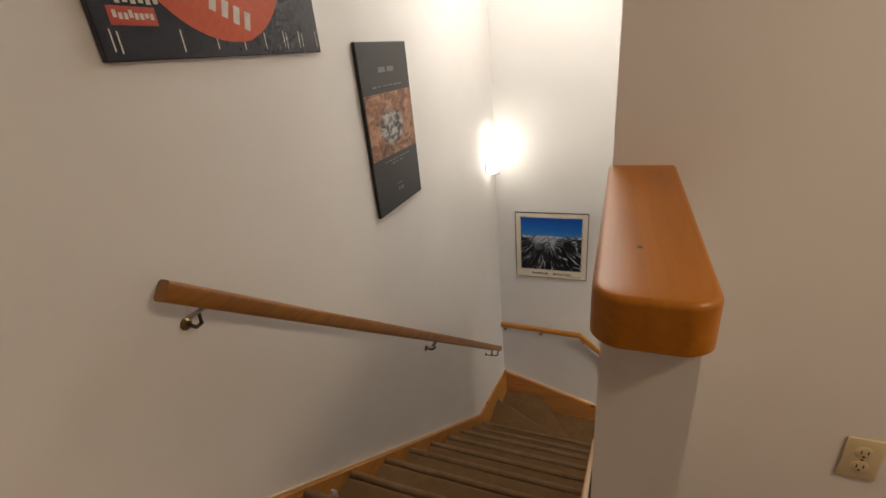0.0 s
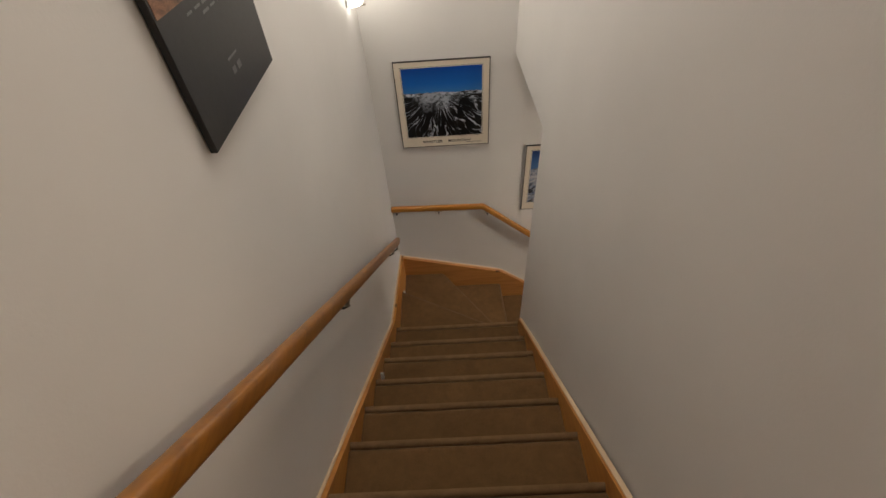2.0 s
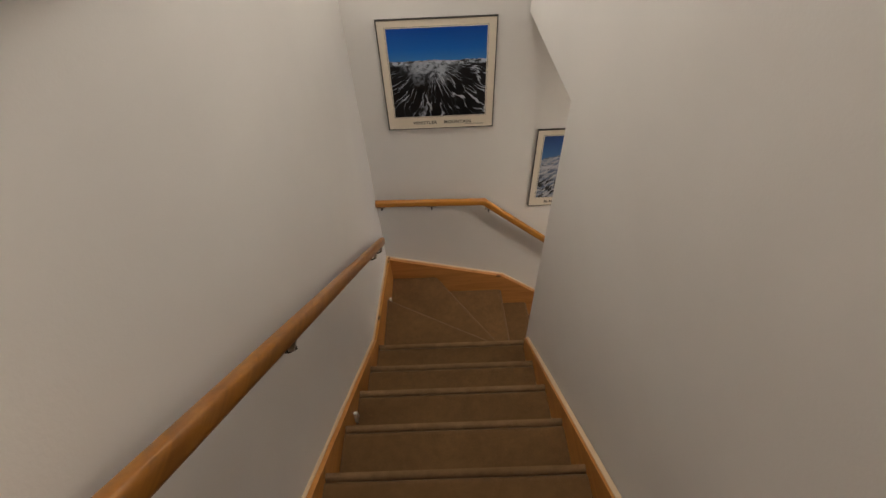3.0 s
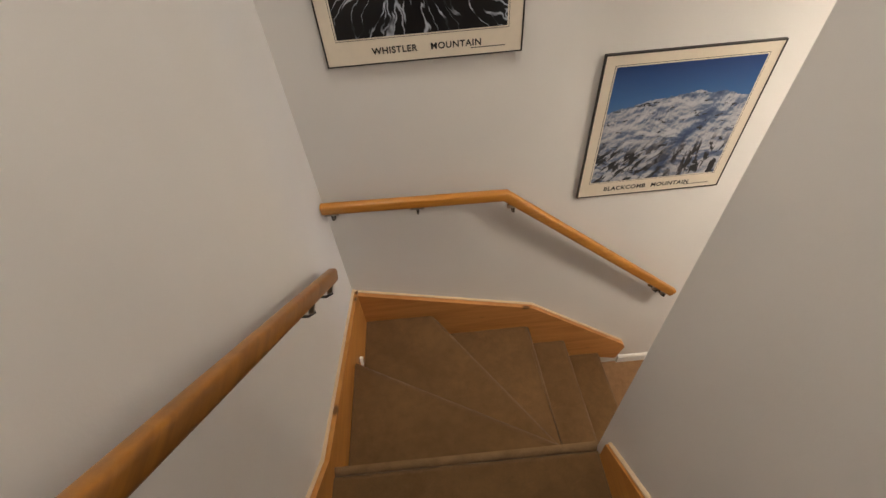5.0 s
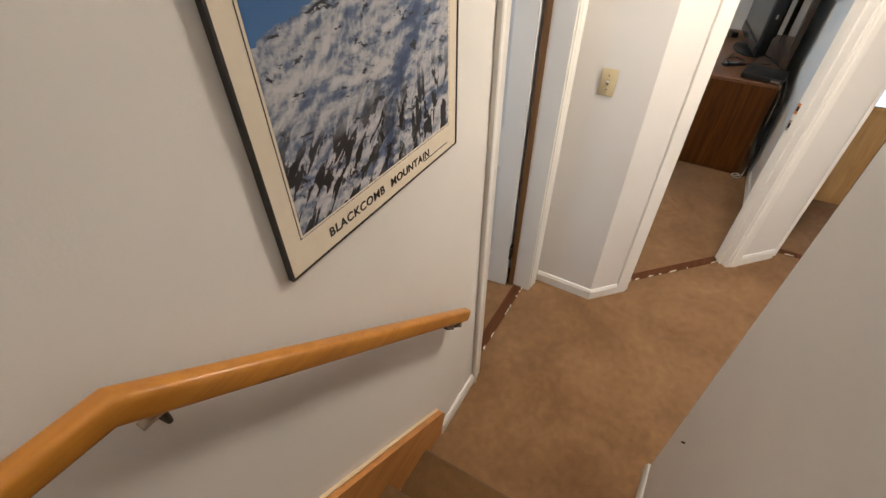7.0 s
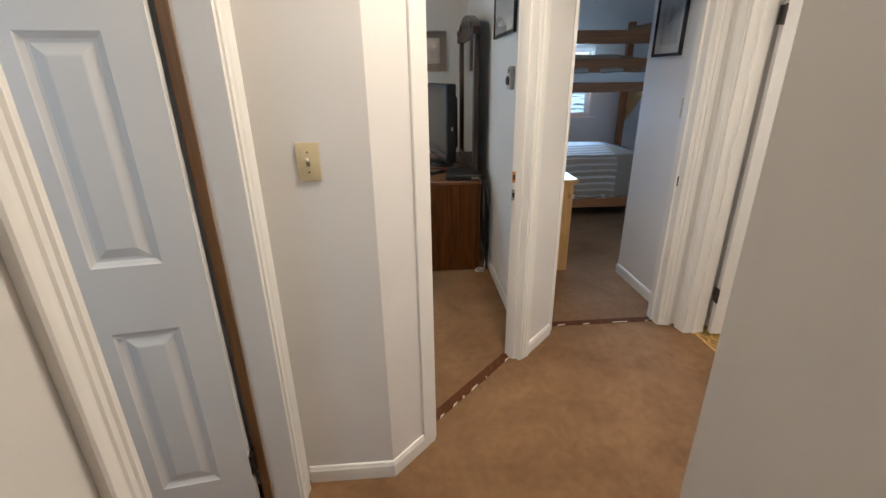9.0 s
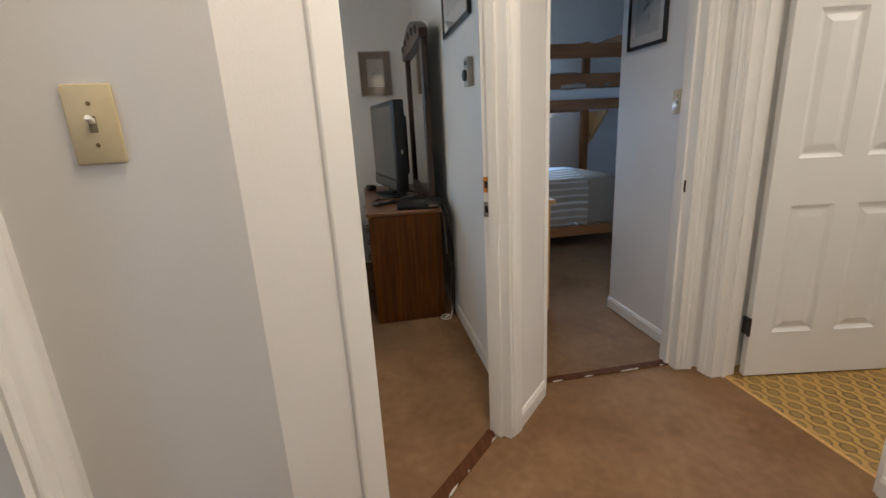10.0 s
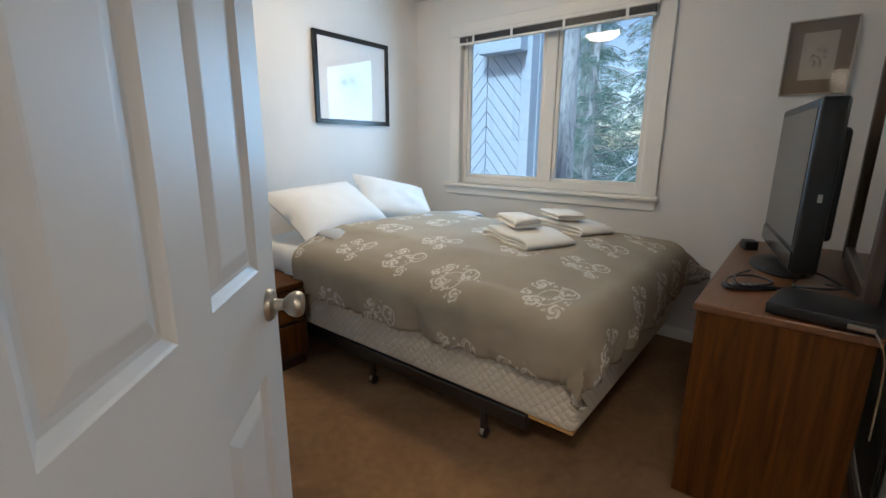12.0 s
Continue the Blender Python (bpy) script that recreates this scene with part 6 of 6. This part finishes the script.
M_PFRAME = plain("black_lacquer", (0.008, 0.008, 0.009), 0.25, vary=0.1)
M_PAPER = plain("white_mount", (0.74, 0.74, 0.73), 0.8, vary=0.02, bump=0.02)
M_TAUPE = plain("taupe_mount", (0.23, 0.18, 0.135), 0.8, vary=0.05)
framed_picture("framed_picture", "ink drawing in a black frame over the bed, glass reflecting daylight", pose(4.49, YH - 0.001, 1.432, 0, 0, 0), 0.745, 0.65, 0.035, 0.025, M_PFRAME, M_PAPER,
               ink_print("ink_boat", (0.72, 0.72, 0.71), (0.10, 0.10, 0.11), 3.0, 0.45, 0.42), 0.10)
framed_picture("framed_picture", "tall white print in a black frame over the nightstand", pose(3.40, YH - 0.001, 1.335, 0, 0, 0), 0.52, 0.76, 0.035, 0.025, M_PFRAME, M_PAPER,
               ink_print("ink_branch", (0.72, 0.72, 0.71), (0.12, 0.12, 0.12), 8.0), 0.08)
framed_picture("framed_picture", "bird drawing in a thin silver frame with a taupe mount", pose(XW - 0.031, 2.862, 1.555, 0, 0, -90), 0.285, 0.375, 0.008, 0.018, M_NICKEL, M_TAUPE,
               ink_print("ink_bird", (0.56, 0.53, 0.48), (0.10, 0.10, 0.09), 5.0, 0.5, 0.5), 0.062)
framed_picture("framed_picture", "grey landscape in a black frame on the bedroom wall", pose(3.42, YBS + 0.001, 1.745, 0, 0, 180), 0.62, 0.46, 0.02, 0.02, M_PFRAME, M_PAPER,
               ink_print("ink_shore", (0.42, 0.44, 0.45), (0.10, 0.11, 0.12), 12.0, 0.5, 0.35), 0.07)
framed_picture("framed_picture", "pencil drawing of a tree in a black frame", pose(3.31, YB + 0.001, 1.612, 0, 0, 180), 0.33, 0.43, 0.018, 0.02, M_PFRAME, M_PAPER,
               ink_print("ink_tree", (0.52, 0.53, 0.53), (0.05, 0.05, 0.05), 15.0, 0.5, 0.45), 0.045)

LX, LYC = 3.78, 4.64
lamp_dome = thing("ceiling_lamp", "white glass dome ceiling lamp in the bedroom", "ceiling lamp", (LX, LYC, BED_TOP))
n = Nodes("lit_dome", 0.3)
em = n.node("ShaderNodeEmission")
em.inputs[0].default_value, em.inputs[1].default_value = (1.0, 0.78, 0.53, 1), 32.0
n.t.links.new(em.outputs[0], n.t.nodes["Material Output"].inputs[0])
part("canopy", lathe(bmesh.new(), [(0.07, -0.062), (0.075, -0.05), (0.075, -0.0005)], pose(LX, LYC, BED_TOP), 24), M_WHITE, lamp_dome, "white metal canopy", 40)
part("rim", lathe(bmesh.new(), [(0.170, -0.078), (0.178, -0.072), (0.178, -0.062)], pose(LX, LYC, BED_TOP), 28), M_NICKEL, lamp_dome, "metal rim", 40)
part("dome", lathe(bmesh.new(), [(0.04, -0.165), (0.09, -0.158), (0.13, -0.142), (0.158, -0.115), (0.168, -0.085), (0.168, -0.078)], pose(LX, LYC, BED_TOP), 28), n.m, lamp_dome, "glowing white glass dome", 60)

# ---- bunk room ----


def stripes():
    """Broad bands of grey, oatmeal and brown across the cover."""
    n = Nodes("striped_cover", 0.9, spec=0.2)
    uv = n.coords("UV")
    x, y, _ = n.xyz(uv)
    wob = n.math("MULTIPLY", n.noise(uv, 3, 2), 0.03)
    w = n.math("FRACT", n.math("MULTIPLY", n.math("ADD", x, wob), 3.6))
    c = n.ramp(w, (0.0, (0.24, 0.20, 0.155)), (0.16, (0.42, 0.38, 0.325)), (0.24, (0.27, 0.225, 0.18)), (0.40, (0.42, 0.38, 0.325)), (0.48, (0.30, 0.25, 0.20)), (0.66, (0.44, 0.40, 0.35)), (0.74, (0.26, 0.215, 0.17)), (0.90, (0.48, 0.44, 0.38)))
    n.t.nodes[c.node.name].color_ramp.interpolation = "CONSTANT"
    block = n.math("LESS_THAN", n.math("ADD", y, wob), 0.97)
    c = n.mix(block, c, (0.255, 0.205, 0.155))
    top = n.math("MULTIPLY", n.math("GREATER_THAN", x, 5.22), n.math("LESS_THAN", x, 5.46))
    c = n.mix(top, c, n.mix(block, (0.48, 0.47, 0.46), (0.20, 0.19, 0.185)))
    n.bump(n.noise(uv, 10, 4), 0.3, 0.012)
    return n.colour(c)


M_STRIPE = stripes()
UX0, UX1, UY0, UY1 = 4.90, 5.78, 0.53, 2.34
bunk = thing("bunk_bed", "two-storey brown pine bunk bed with guard boards", "bunk bed", ((UX0 + UX1) / 2, (UY0 + UY1) / 2, 0))
for x in (UX0, UX1 - 0.07):
    for y in (UY0, UY1 - 0.07):
        part("post", boxm(x, y, 0, x + 0.07, y + 0.07, 2.05, 0.005), M_BUNK_Z, bunk)
for z0, z1, nm in ((0.16, 0.255, "lower_rail"), (1.340, 1.432, "upper_rail"), (1.530, 1.650, "guard_board"), (1.778, 1.898, "guard_board")):
    part(nm, boxm(UX0 - 0.022, UY0 + 0.005, z0, UX0 - 0.0005, UY1 - 0.005, z1, 0.004), M_BUNK, bunk)
    if nm != "guard_board":
        part(nm, boxm(UX1 + 0.0005, UY0 + 0.005, z0, UX1 + 0.022, UY1 - 0.005, z1, 0.004), M_BUNK, bunk)
        part("deck", boxm(UX0, UY0 + 0.07, z1 - 0.05, UX1, UY1 - 0.07, z1 - 0.025), M_BUNK, bunk)
for z in (0.2, 1.36, 1.9):
    part("end_rail", boxm(UX0 + 0.07, UY0 + 0.02, z, UX1 - 0.07, UY0 + 0.05, z + 0.1, 0.004), M_BUNK, bunk)
part("brace", slab(bmesh.new(), [(UX0 + 0.45, 1.335), (UX0 + 0.9, 1.335), (UX0 + 0.9, 0.95), (UX0 + 0.80, 1.02)], "Y", UY0 - 0.03, UY0 - 0.002), M_YPINE, bunk, "pale yellow pine corner brace")
for zt, mid, sd in ((0.26, "lower", 3.0), (1.43, "upper", 6.0)):
    mt = thing("bunk_mattress", "%s bunk mattress in a white sheet" % mid, "mattress", (5.37, 1.48, zt - 0.025))
    part("ticking", boxm(UX0 + 0.02, UY0 + 0.09, zt - 0.02, UX1 - 0.02, UY1 - 0.09, zt + (0.34 if zt < 1 else 0.16), 0.03, 3), M_LINEN, mt, smooth=40)
    hem = 0.53 if zt < 1 else 0.18
    top = (0.74 if zt < 1 else 1.66)
    dv = mesh_of("bunk_duvet", drape(UX0 + 0.09, UX1 - 0.08, UY0 + 0.14, UY1 - (0.32 if zt < 1 else 0.4), top - 0.02, hem, 0.035, 0.11, sd, 0.06), M_STRIPE, 70)
    ob = tagged(new("bunk_duvet", dv), "%s bunk duvet with grey, oatmeal and brown stripes" % mid, "duvet")
    so = ob.modifiers.new("thickness", "SOLIDIFY")
    so.thickness = 0.02
part("plump_core", boxm(UX0 + 0.12, UY0 + 0.14, 0.42, UX1 - 0.1, UY1 - 0.6, 0.66, 0.05, 3), M_LINEN, bunk)
for x in (5.16, 5.56):
    pw = pillow(pose(x, 1.86, 0.72, 30, 0, 0), 0.44, 0.46, 0.17, x, "white pillow on the lower bunk")
chest = thing("pine_chest", "low yellow pine chest against the bunk room wall", "chest", (4.1, 2.1, 0))
part("top", boxm(3.61, 1.85, 0.735, 4.55, 2.375, 0.765, 0.006, 2), M_YPINE, chest)
for x in (3.63, 4.49):
    part("side_panel", boxm(x, 1.88, 0.0, x + 0.03, 2.37, 0.735, 0.003), M_YPINE, chest)
for z in (0.09, 0.30, 0.51):
    d = part("drawer", boxm(3.67, 1.868, z, 4.48, 1.90, z + 0.2, 0.004), M_YPINE, chest)
    for x in (3.87, 4.28):
        part("drawer_knob", lathe(bmesh.new(), [(0.010, 0), (0.008, 0.014), (0.017, 0.024), (0.012, 0.030)], pose(x, 1.868, z + 0.1, 90, 0, 0), 12), M_YPINE, d, smooth=40)
w2 = thing("window_2", "white bunk room window behind the bunk bed", "window", (5.9, 1.375, 1.02), kind="structure")
part("window_sill", boxm(5.855, 0.84, 0.995, 6.0, 1.91, 1.022, 0.005), M_TRIM, w2)
fw = bmesh.new()
for a in ((0.90, 1.022, 0.95, 1.80), (1.80, 1.022, 1.85, 1.80), (0.95, 1.022, 1.80, 1.07), (0.95, 1.75, 1.80, 1.80), (1.35, 1.07, 1.40, 1.75)):
    box(fw, 5.93, a[0], a[1], 5.98, a[2], a[3], 0.003)
part("window_frame", fw, M_TRIM, w2)
for y0, y1 in ((0.95, 1.35), (1.40, 1.80)):
    pane(boxm(5.953, y0, 1.07, 5.957, y1, 1.75), w2)
